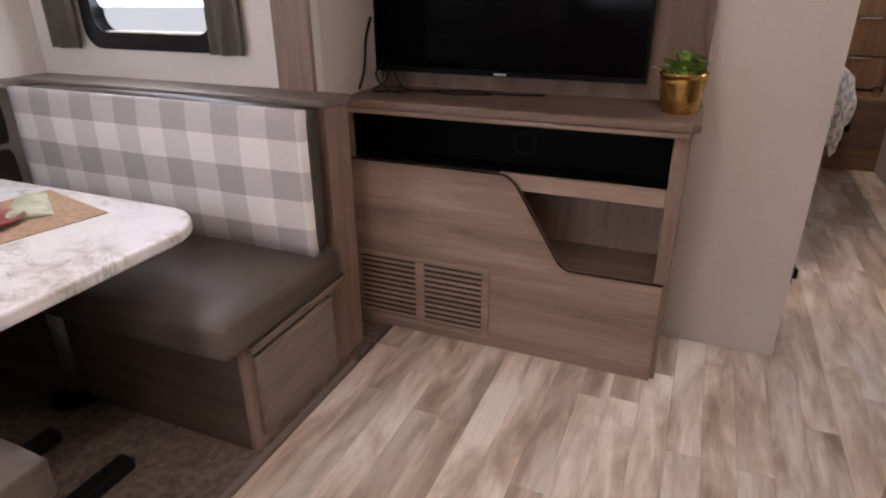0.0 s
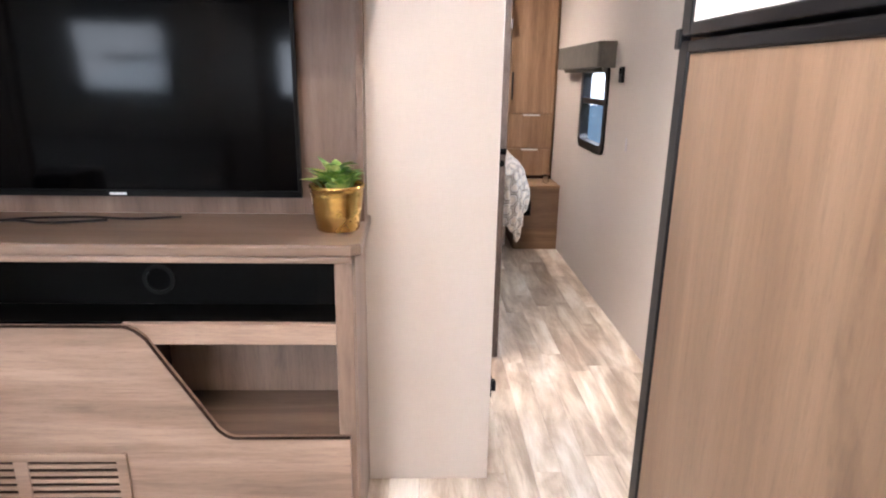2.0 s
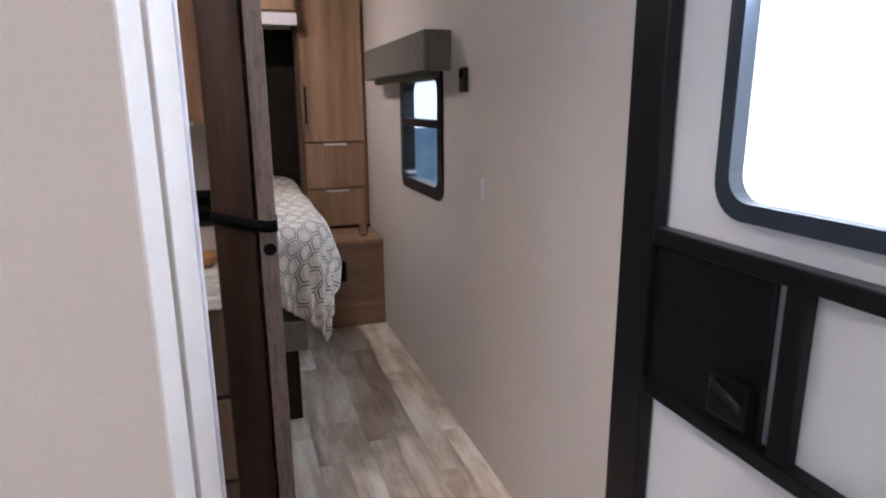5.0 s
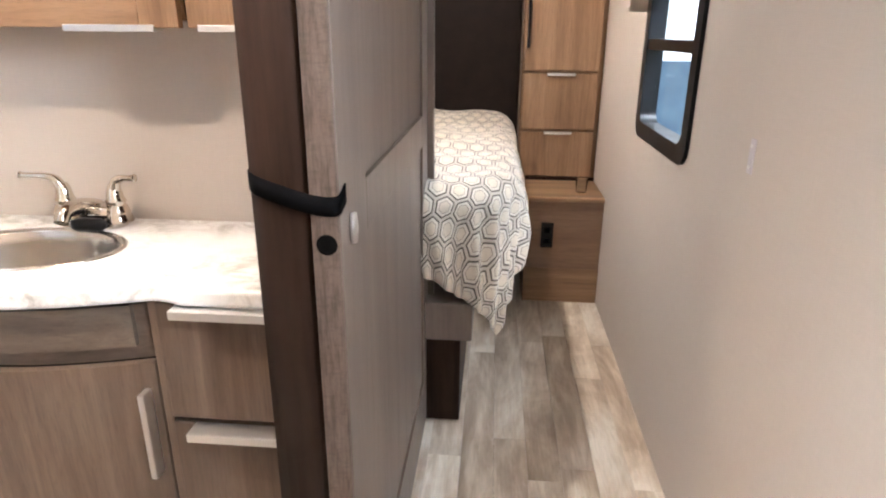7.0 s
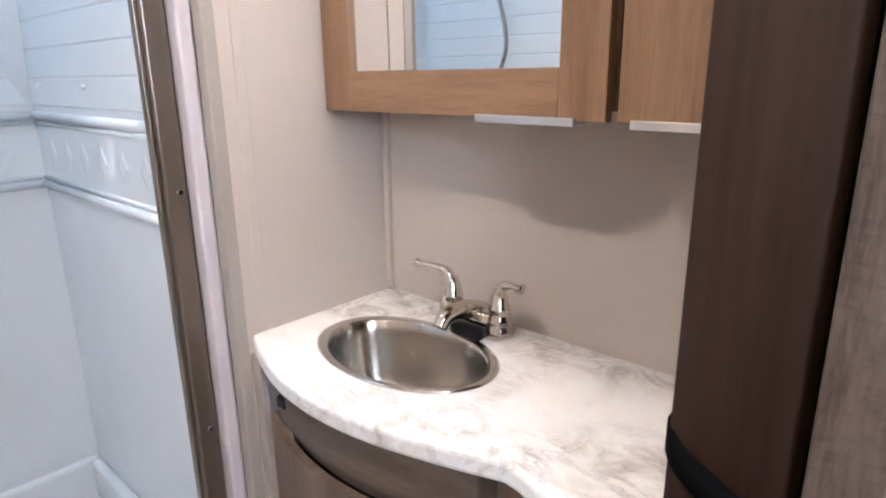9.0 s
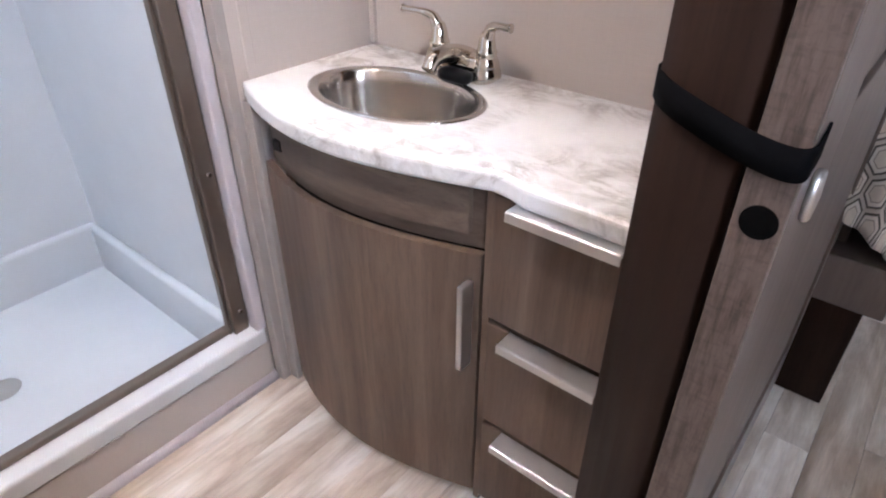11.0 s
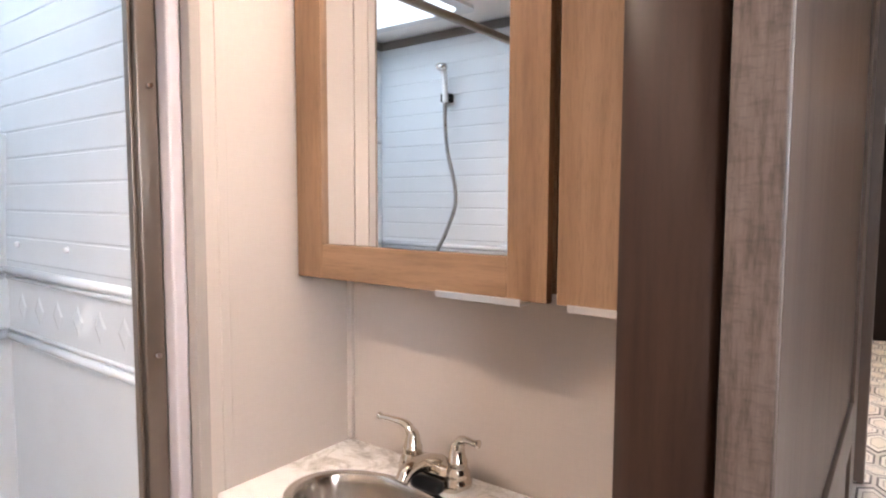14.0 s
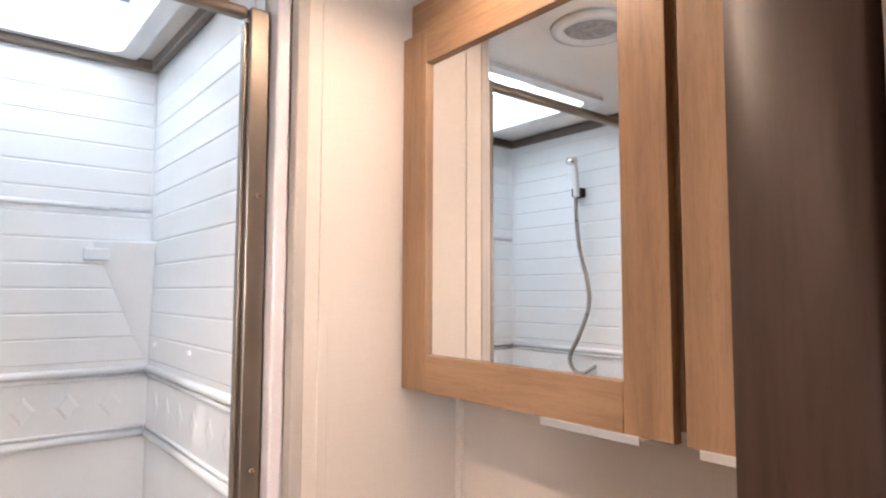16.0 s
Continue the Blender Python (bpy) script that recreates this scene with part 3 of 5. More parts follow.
sk = thing("skylight", (-1.06, 3.19, CEIL_Z), "white domed shower skylight, its dome glowing in place of daylight", "skylight", "", "structure")
part("skylight_frame", ring(round_rect(-1.41, -0.71, 2.83, 3.55, 0.05), round_rect(-1.36, -0.76, 2.88, 3.50, 0.05), CEIL_Z - 0.014, CEIL_Z + 0.004), WHITE, sk)
part("dome", lathe([(0.40, 0.0), (0.36, 0.05), (0.25, 0.09), (0.12, 0.11), (0.001, 0.115)], (-1.06, 3.19, CEIL_Z + 0.162), 32), DOME, sk, "white dome glowing in place of daylight")

# ---- entry door and its screen door ----
ed = thing("door_1", (1.40, 2.68, 0.0), "white entry door with a tall bright frosted window, shut", "door", "", "structure")
part("door_skin", wall_with_holes("x", 1.396, 1.43, 2.32, 3.03, 0.01, 1.98, [(2.45, 2.87, 1.185, 1.91)]), DOORW, ed)
part("window_frame", turned(ring(round_rect(2.435, 2.885, 1.168, 1.925, 0.07), round_rect(2.468, 2.852, 1.201, 1.892, 0.05), 1.372, 1.432), "x"), plain("blue_black_frame", (0.02, 0.03, 0.045), 0.4), ed, "blue-black rounded window frame")
part("pane", turned(slab(round_rect(2.462, 2.858, 1.195, 1.898, 0.05), 1.405, 1.411), "x"), FROST, ed, "frosted pane glowing in place of daylight")
sd = thing("screen_door", (1.385, 2.68, 0.0), "black aluminium screen door frame with a slide panel, shut", "door")
for y0, y1, z0, z1 in ((3.03, 3.14, 0.0, 2.02), (2.285, 2.335, 0.0, 2.02), (2.335, 3.03, 1.94, 2.02), (2.335, 3.03, 0.03, 0.19), (2.335, 3.03, 1.085, 1.12), (2.335, 3.03, 0.745, 0.777)):
    part("stile" if z1 - z0 > 1 else "rail", box(1.356, 1.394, y0, y1, z0, z1, 0.004), BLACK, sd)
part("slide_panel", box(1.372, 1.384, 2.722, 3.03, 0.777, 1.085, 0.003), BLACK, sd, "black plastic slide panel")
part("divider", box(1.364, 1.388, 2.655, 2.697, 0.777, 1.085, 0.003), BLACK, sd)
lt = part("latch", box(1.350, 1.372, 2.735, 2.83, 0.80, 0.885, 0.006), BLACK, sd)
part("lever", tube(curve([(1.352, 2.81, 0.87), (1.335, 2.80, 0.87), (1.328, 2.76, 0.865), (1.332, 2.73, 0.85)]), 0.007), BLACK, lt)
solid("door_threshold", box(1.32, 1.395, 2.29, 3.02, 0.0, 0.018, 0.004), TRIMW, "pale metal threshold of the entry door", "threshold", "structure")

# small things on the side wall
th = thing("wall_thermostat", (1.375, 4.2, 1.41), "small black wall thermostat", "thermostat")
part("body", box(1.362, 1.38, 4.172, 4.228, 1.415, 1.505, 0.004), BLACK, th)
part("screen", box(1.359, 1.363, 4.182, 4.218, 1.465, 1.495, 0.001), GLOSSB, th)
sw = thing("wall_catch_plate", (1.378, 4.027, 1.04), "small pale metal plate on the wall", "plate")
part("plate", box(1.376, 1.38, 4.015, 4.039, 1.035, 1.11, 0.001), TRIMW, sw)
for z in (1.05, 1.095):
    part("screw", cyl((1.3765, 4.027, z), (1.374, 4.027, z), 0.004, n=10), NICKEL, sw)
vl = thing("window_valance", (1.33, 4.93, 1.49), "taupe fabric window valance with a rolled shade", "valance")
part("box_front", box(1.265, 1.29, 4.36, 5.50, 1.50, 1.655, 0.006), SHADE, vl)
part("box_end", box(1.29, 1.38, 4.36, 4.385, 1.50, 1.655, 0.003), SHADE, vl)
part("box_end", box(1.29, 1.38, 5.475, 5.50, 1.50, 1.655, 0.003), SHADE, vl)
part("box_top", box(1.29, 1.38, 4.385, 5.475, 1.635, 1.655), SHADE, vl)
part("roller_shade", box(1.31, 1.345, 4.40, 5.46, 1.475, 1.52, 0.012, 3), SHADE, vl, "rolled fabric shade")


# ---- lamps ----
def puck(x, y):
    p = thing("ceiling_light", (x, y, CEIL_Z), "round white ceiling light, switched on", "ceiling light", "ceiling lights")
    part("trim_ring", lathe([(0.062, 0.0), (0.085, -0.001), (0.083, -0.012), (0.062, -0.016), (0.062, 0.0)], (x, y, CEIL_Z), 28), WHITE, p)
    part("lens", lathe([(0.001, -0.012), (0.03, -0.011), (0.062, -0.006)], (x, y, CEIL_Z), 28), LED, p, "glowing lens")


for lx, ly, lw in LED_SPOTS:
    puck(lx, ly)

sp = thing("ceiling_speaker", (-0.35, 3.40, CEIL_Z), "round white ceiling vent with a grey grille", "ceiling vent")
part("rim", lathe([(0.075, 0.0), (0.115, -0.002), (0.112, -0.014), (0.082, -0.018), (0.075, 0.0)], (-0.35, 3.40, CEIL_Z), 32), WHITE, sp)
part("grille", lathe([(0.001, -0.008), (0.04, -0.009), (0.078, -0.006)], (-0.35, 3.40, CEIL_Z), 32), plain("grey_grille", (0.35, 0.34, 0.34), 0.6, 0, 0.3, 60, 0.8, 220), sp)


# ---- television cabinet ----
def handle_bar(parent, axis, a0, a1, fixed, z, out, material=None):
    """A flat finger pull. axis: the way it runs; out: the sign of y or x in which it stands proud."""
    material = material or NICKEL
    if axis == "x":
        return part("handle", box(a0, a1, fixed - 0.022, fixed + 0.002, z - 0.010, z + 0.010, 0.003), material, parent, "brushed metal pull")
    return part("handle", box(a0, a1, fixed - 0.022, fixed + 0.002, z[0], z[1], 0.003), material, parent, "brushed metal pull")


ec = thing("television_cabinet", (-0.60, 2.30, 0.0), "greyed oak television cabinet with open black shelf and low vent", "cabinet")
FY = 2.115
# front panel with its sloping cut
front = [(-1.262, 0.0), (0.012, 0.0), (0.012, 0.408)]
for k in range(5):
    t = k / 4
    front.append((-0.318 - 0.045 * t, 0.408 + 0.022 * t * t))
front += [(-0.372, 0.440), (-0.545, 0.722)]
for k in range(4):
    t = (k + 1) / 4
    front.append((-0.545 - 0.06 * t, 0.722 + 0.036 * math.sin(t * math.pi / 2)))
front += [(-1.262, 0.758)]
part("front_panel", turned(slab(front, FY, FY + 0.018), "y"), GREY_X, ec)
part("end_stile", box(-0.022, 0.030, FY + 0.019, FY + 0.045, 0.0, 0.955, 0.004), GREY_Z, ec)
part("end_panel", box(0.012, 0.032, FY + 0.046, 2.48, 0.0, 0.955, 0.002), GREY_Z, ec)
part("mid_rail", box(-0.62, -0.022, FY + 0.020, FY + 0.045, 0.695, 0.757, 0.003), GREY_X, ec)
part("top_rail", box(-1.262, -0.022, FY + 0.020, FY + 0.045, 0.947, 0.962, 0.002), GREY_X, ec)
part("left_stile", box(-1.275, -1.245, FY + 0.020, FY + 0.045, 0.0, 0.955, 0.003), GREY_Z, ec)
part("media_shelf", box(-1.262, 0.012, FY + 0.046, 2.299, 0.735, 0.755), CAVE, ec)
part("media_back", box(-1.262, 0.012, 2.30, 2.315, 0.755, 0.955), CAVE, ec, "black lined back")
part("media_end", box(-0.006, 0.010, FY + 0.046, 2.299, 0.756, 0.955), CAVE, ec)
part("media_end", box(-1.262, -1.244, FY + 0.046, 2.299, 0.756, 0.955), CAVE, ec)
part("cable_port", turned(ring([(-0.57 + 0.048 * math.cos(k * 0.3927), 0.835 + 0.048 * math.sin(k * 0.3927)) for k in range(16)], [(-0.57 + 0.036 * math.cos(k * 0.3927), 0.835 + 0.036 * math.sin(k * 0.3927)) for k in range(16)], 2.292, 2.299), "y"), plain("dark_grey_grommet", (0.010, 0.010, 0.010), 0.6, 0, 0.1, spec=0.1), ec, "round dark grey cable port")
part("nook_floor", box(-0.62, 0.012, FY + 0.020, 2.46, 0.392, 0.408), SHELF, ec)
part("nook_back", box(-0.62, 0.012, 2.40, 2.415, 0.408, 0.735), GREY_Z, ec)
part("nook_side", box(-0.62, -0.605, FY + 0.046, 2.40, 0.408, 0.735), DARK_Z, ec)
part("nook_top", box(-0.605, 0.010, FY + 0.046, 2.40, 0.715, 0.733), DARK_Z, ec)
# slab top with a moulded nose
top = [(-1.272, 2.476), (-1.272, 2.09), (0.030, 2.09), (0.056, 2.112), (0.058, 2.15), (0.052, 2.476)]
part("top_slab", slab(top, 0.966, 1.0, 0.008), SHELF, ec, "brown oak top with a moulded nose")
part("nose_mould", box(-1.262, 0.032, 2.103, 2.135, 0.945, 0.966, 0.006), GREY_X, ec)
edge_path = [(0.012, 0.409)] + [p for p in front[3:-1]] + [(-1.262, 0.7585)]
part("routed_edge", tube([(a, FY - 0.0005, b) for a, b in edge_path], 0.0045, 8), DARK_Z, ec, "dark routed edge along the cut")
vent = part("vent_frame", turned(ring([(-1.255, 0.04), (-0.638, 0.04), (-0.638, 0.362), (-1.255, 0.362)], [(-1.225, 0.062), (-0.668, 0.062), (-0.668, 0.338), (-1.225, 0.338)], FY - 0.010, FY - 0.0005), "y"), GREY_X, ec)
# Dark sheet over the front panel, standing for shade between the slats.
part("vent_backing", box(-1.225, -0.668, FY - 0.0025, FY - 0.001, 0.062, 0.338), DARK_Z, ec, "dark brown sheet standing for the shade between the slats")
part("vent_mullion", box(-0.965, -0.925, FY - 0.009, FY - 0.003, 0.062, 0.338, 0.001), GREY_X, ec)
for bay in ((-1.225, -0.965), (-0.925, -0.668)):
    for k in range(11):
        z = 0.074 + k * 0.0247
        part("vent_slat", box(bay[0], bay[1], FY - 0.0085, FY - 0.003, z - 0.0075, z + 0.0065, 0.0015, 1), GREY_X, vent)

# niche above the cabinet
nc = thing("television_niche", (-0.60, 2.46, 1.0), "greyed oak niche panels around the television", "panelling", "", "structure")
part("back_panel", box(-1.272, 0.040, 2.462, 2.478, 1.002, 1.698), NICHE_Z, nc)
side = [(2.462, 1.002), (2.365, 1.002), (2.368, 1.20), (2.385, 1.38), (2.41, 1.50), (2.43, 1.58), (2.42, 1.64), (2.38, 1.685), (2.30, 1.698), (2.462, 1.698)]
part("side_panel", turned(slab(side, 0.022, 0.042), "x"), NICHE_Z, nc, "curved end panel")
oc = thing("overhead_cabinet", (-0.6, 2.3, 1.658), "greyed oak overhead cabinet above the television", "cabinet")
part("body", box(-1.272, 0.10, 2.125, 2.478, 1.70, CEIL_Z - 0.002), GREY_X, oc)
for x0, x1 in ((-1.262, -0.60), (-0.58, 0.09)):
    d = part("door", box(x0, x1, 2.103, 2.123, 1.715, 2.24, 0.004), GREY_Z, oc)
    handle_bar(d, "x", (x0 + x1) / 2 - 0.1, (x0 + x1) / 2 + 0.1, 2.103, 1.73, -1)
part("light_rail", box(-1.262, 0.095, 2.11, 2.124, 1.658, 1.70, 0.004), GREY_X, oc)

# television
tv = thing("television", (-0.71, 2.42, 1.0), "black flat television with a glossy screen, switched off", "television")
part("screen", box(-1.262, -0.165, 2.421, 2.424, 1.082, 1.668), GLOSSB, tv, "glossy black screen")
bz = [(-1.272, 1.064), (-0.155, 1.064), (-0.155, 1.680), (-1.272, 1.680)]
part("bezel", turned(ring(bz, [(-1.260, 1.084), (-0.167, 1.084), (-0.167, 1.668), (-1.260, 1.668)], 2.414, 2.428), "y"), CAVE, tv)
part("rear_shell", box(-1.25, -0.18, 2.428, 2.461, 1.08, 1.65, 0.008), BLACK, tv)
part("badge", box(-0.74, -0.69, 2.4125, 2.414, 1.069, 1.076), NICKEL, tv, "small silver badge")


def cable(name, pts, label):
    return solid(name, tube(curve(pts, 6), 0.004, 8), BLACK, label, "cable")


cable("television_cable", [(-1.20, 2.43, 1.10), (-1.16, 2.39, 1.04), (-1.08, 2.33, 1.006), (-0.95, 2.36, 1.006), (-0.80, 2.38, 1.006), (-0.66, 2.36, 1.006), (-0.52, 2.39, 1.006)], "thin black cable lying on the shelf below the television")
cable("power_cord", [(-1.22, 2.43, 1.10), (-1.20, 2.36, 1.03), (-1.21, 2.26, 1.006), (-1.12, 2.28, 1.006), (-1.00, 2.33, 1.006), (-0.88, 2.30, 1.006), (-0.72, 2.34, 1.006)], "black power cord tangled on the shelf")
cable("power_cord", [(-1.23, 2.44, 1.12), (-1.24, 2.35, 1.06), (-1.17, 2.31, 1.006), (-1.06, 2.26, 1.006), (-1.14, 2.33, 1.012)], "black power cord tangled on the shelf")
wc = solid("antenna_cable", tube(curve([(-1.272, 2.26, 1.006), (-1.266, 2.30, 1.08), (-1.268, 2.33, 1.20), (-1.268, 2.38, 1.28)], 6), 0.006, 8), BLACK, "black cord running up the niche wall", "cable")

# potted plant
pt0 = thing("potted_plant", (-0.026, 2.275, 1.0), "hammered brass bucket of variegated green leaves on the shelf", "potted plant")
pot = part("pot", lathe([(0.0011, 0.001), (0.0572, 0.0), (0.0615, 0.004), (0.0678, 0.05), (0.0737, 0.1), (0.0747, 0.103), (0.0737, 0.107), (0.0758, 0.122), (0.079, 0.124), (0.08, 0.129), (0.0784, 0.133), (0.0731, 0.132), (0.0657, 0.1), (0.0011, 0.098)], (-0.026, 2.275, 1.001), 40), BRASS, pt0)
part("pot_lining", lathe([(0.001, 0.108), (0.062, 0.112)], (-0.026, 2.275, 1.001), 24), plain("potting_moss", (0.03, 0.035, 0.015), 0.9), pt0)


def leaf(base, tip, width, bend):
    bm = bmesh.new()
    a, b = Vector(base), Vector(tip)
    d = (b - a)
    sideways = d.cross(Vector((0, 0, 1))).normalized() if abs(d.normalized().z) < 0.98 else Vector((1, 0, 0))
    up = sideways.cross(d).normalized()
    rows = []
    for i in range(7):
        t = i / 6
        w = width * (math.sin(math.pi * (0.08 + 0.92 * t) ** 0.8) + 0.03)
        c = a + d * t + up * bend * math.sin(math.pi * t) - Vector((0, 0, 0.35 * bend * t * t))
        rows.append([bm.verts.new(c + sideways * w * s + up * (abs(s) * w * 0.35)) for s in (-1, 0, 1)])
    for r, s in zip(rows, rows[1:]):
        for j in range(2):
            bm.faces.new((r[j], r[j + 1], s[j + 1], s[j])).smooth = True
    return bm


rng = random.Random(7)
for k in range(64):
    ang = k * 2.399
    spread = 0.006 + 0.060 * ((k % 13) / 12.0)
    root = (-0.026 + 0.7 * spread * math.cos(ang), 2.275 + 0.7 * spread * math.sin(ang), 1.112 + 0.05 * rng.random() * (1 - spread * 12))
    a2 = ang + rng.uniform(-0.7, 0.7)
    reach = 0.032 + 0.034 * rng.random()
    rise = 0.022 + 0.044 * rng.random() * (1.1 - spread * 10) + 0.012 * rng.random()
    end = (root[0] + reach * math.cos(a2), root[1] + reach * math.sin(a2), max(root[2] + rise, 1.142))
    part("leaf", leaf(root, end, 0.0150 + 0.008 * rng.random(), 0.006 + 0.012 * rng.random()), LEAF, pt0)

# catch at the foot of the partition
ct = thing("door_catch", (0.465, 2.53, 0.33), "black plastic door catch on the partition edge", "door catch")
part("plate", box(0.464, 0.470, 2.495, 2.535, 0.325, 0.405, 0.003), BLACK, ct)
part("hook", box(0.470, 0.486, 2.502, 2.528, 0.345, 0.385, 0.004), BLACK, ct)

# ---- refrigerator and its cabinet ----
fc = thing("refrigerator_cabinet", (1.0, 1.25, 0.0), "tan oak cabinet built around the refrigerator", "cabinet")
part("end_panel", box(0.69, 1.378, 1.564, 1.586, 0.0, CEIL_Z - 0.002, 0.002), OAK_Z, fc)
part("face_stile", box(0.664, 0.689, 1.546, 1.586, 0.546, CEIL_Z - 0.002, 0.003), OAK_Z, fc)
part("base_front", box(0.668, 0.671, 0.826, 1.604, 0.0, 0.545, 0.001), OAK_X, fc)
part("base_end", box(0.672, 1.30, 1.5865, 1.604, 0.0, 0.545, 0.002), OAK_Z, fc)
part("near_panel", box(0.672, 1.378, 0.826, 0.851, 0.546, CEIL_Z - 0.002, 0.003), OAK_Z, fc)
part("top_panel", box(0.672, 0.689, 0.852, 1.545, 2.0, CEIL_Z - 0.002, 0.003), OAK_X, fc)
part("rear_fill", box(1.30, 1.376, 0.852, 1.563, 0.0, CEIL_Z - 0.002), CAVE, fc)
fr = thing("refrigerator", (0.95, 1.24, 0.546), "black-framed refrigerator with tan wood door panels and white freezer panel", "refrigerator")
part("cabinet_shell", box(0.70, 1.29, 0.855, 1.544, 0.55, 1.995), BLACK, fr)


def fridge_door(name, z0, z1, lo, hi, mat, lab):
    d = part(name, box(0.655, 0.698, 0.855, 1.543, z0, z1, 0.003), BLACK, fr)
    for y0, y1, a, b in ((1.507, 1.543, z0, z1), (0.855, 0.890, z0, z1), (0.890, 1.507, z0, z0 + lo), (0.890, 1.507, z1 - hi, z1)):
        part("frame_bar", box(0.647, 0.656, y0, y1, a, b, 0.003), BLACK, d)
    part("insert_panel", box(0.651, 0.6545, 0.891, 1.506, z0 + lo + 0.001, z1 - hi - 0.001, 0.001), mat, d, lab)
    return d


low = fridge_door("lower_door", 0.555, 1.494, 0.042, 0.019, FRIDGE_W, "tan wood insert panel")
up = fridge_door("freezer_door", 1.502, 1.985, 0.019, 0.042, plain("white_panel", (0.86, 0.84, 0.81), 0.25, 0, 0.03), "glossy white insert panel")
hd = part("door_handle", box(0.590, 0.612, 0.872, 0.903, 1.322, 1.482, 0.008, 3), plain("white_handle_grip", (0.80, 0.80, 0.82), 0.3, 0, 0.03), low, "white grip with black ends")
part("handle_end", box(0.588, 0.655, 0.870, 0.908, 1.282, 1.323, 0.008, 3), BLACK, hd)
part("handle_end", box(0.588, 0.655, 0.870, 0.908, 1.481, 1.493, 0.004, 3), BLACK, hd)
part("hinge", box(0.643, 0.6635, 1.535, 1.556, 1.482, 1.514, 0.003), BLACK, fr, "black door hinge")


for owner in (fc, fr):
    owner.location += Vector((-0.007, 0.032, 0.0))


# ---- dinette ----
def with_uv(bm, fn):
    lay = bm.loops.layers.uv.new("UVMap")
    for f in bm.faces:
        for lp in f.loops:
            lp[lay].uv = fn(lp.vert.co, f.normal)
    return bm


def puffy(x0, x1, y0, y1, z0, z1, r, puff, n=14):
    """A stuffed cushion with rounded rims and slightly bulging faces."""
    bm = box(x0, x1, y0, y1, z0, z1)
    bmesh.ops.subdivide_edges(bm, edges=bm.edges, cuts=n, use_grid_fill=True)
    c = Vector(((x0 + x1) / 2, (y0 + y1) / 2, (z0 + z1) / 2))
    h = Vector(((x1 - x0) / 2, (y1 - y0) / 2, (z1 - z0) / 2))
    for v in bm.verts:
        d = v.co - c
        inner = Vector([max(-(h[i] - r), min(h[i] - r, d[i])) for i in range(3)])
        off = d - inner
        if off.length > 1e-6:
            d = inner + off.normalized() * min(r, off.length if sum(abs(o) > 1e-6 for o in off) == 1 else r)
        k = [1 - min(1, abs(d[i]) / h[i]) ** 2 for i in range(3)]
        for i in range(3):
            if abs(abs(d[i]) - h[i]) < 1e-4:
                d[i] += math.copysign(puff * k[(i + 1) % 3] * k[(i + 2) % 3], d[i])
        v.co = c + d
    for f in bm.faces:
        f.smooth = True
    return bm


def bench(flip, label):
    """A dinette bench; flip mirrors it to the other end of the table."""
    o = 0.875

    def yy(a, b):
        return (a, b) if not flip else (2 * o - b, 2 * o - a)
    b = thing("dinette_bench", (-1.9, yy(1.2, 1.9)[0] + 0.35, 0.004), label, "bench", "dinette benches")
    part("base_front", box(-2.69, -1.15, *yy(1.222, 1.24), 0.004, 0.40, 0.002), VAN_X, b)
    part("base_end", box(-1.149, -1.13, *yy(1.222, 1.81), 0.004, 0.405, 0.002), GREY_Z, b)
    d = part("end_drawer", box(-1.129, -1.112, *yy(1.262, 1.70), 0.055, 0.355, 0.004), GREY_Y, b)
    part("drawer_bead", box(-1.114, -1.108, *yy(1.272, 1.69), 0.065, 0.345, 0.003), GREY_Y, d)
    part("seat_rail", box(-1.129, -1.108, *yy(1.245, 1.80), 0.372, 0.398, 0.004), GREY_Y, b)
    part("seat_cushion", puffy(-2.68, -1.105, *yy(1.135, 1.775), 0.405, 0.522, 0.020, 0.006), LEATHER, b, "taupe vinyl seat cushion")
    part("back_support", box(-2.69, -1.14, *yy(1.80, 1.945), 0.004, 1.022, 0.003), GREY_Z, b)
    part("ledge", box(-2.69, -1.125, *yy(1.77, 1.948), 1.024, 1.05, 0.008), MOULD, b, "grey-brown ledge behind the backrest")
    back = puffy(-2.56, -1.145, *yy(1.665, 1.765), 0.515, 1.035, 0.028, 0.012)
    n = part("backrest_core", back, LEATHD, b, "dark taupe vinyl cushion side")
    face = bmesh.new()
    nx, nz = 30, 12
    ysign = -1 if not flip else 1
    y0 = 1.665 if not flip else 2 * o - 1.665
    grid = []
    for i in range(nx + 1):
        row = []
        for j in range(nz + 1):
            u, w = i / nx, j / nz
            bulge = 0.014 * (1 - (2 * u - 1) ** 6) * (1 - (2 * w - 1) ** 4) + 0.003 * math.sin(u * 23 + w * 4) * (1 - (2 * w - 1) ** 2)
            row.append(face.verts.new((-2.56 + 1.415 * u, y0 + ysign * (0.003 + bulge), 0.52 + 0.515 * w)))
        grid.append(row)
    for i in range(nx):
        for j in range(nz):
            q = (grid[i][j], grid[i + 1][j], grid[i + 1][j + 1], grid[i][j + 1])
            face.faces.new(q if not flip else q[::-1]).smooth = True
    edge = [e for e in face.edges if e.is_boundary]
    ex = bmesh.ops.extrude_edge_only(face, edges=edge)
    bmesh.ops.translate(face, verts=[v for v in ex["geom"] if isinstance(v, bmesh.types.BMVert)], vec=(0, -ysign * 0.03, 0))
    with_uv(face, lambda c, nn: (c.x + 0.02, c.z - 0.41))
    part("plaid_cover", face, PLAID, n, "cream and grey plaid fabric cover")
    return b


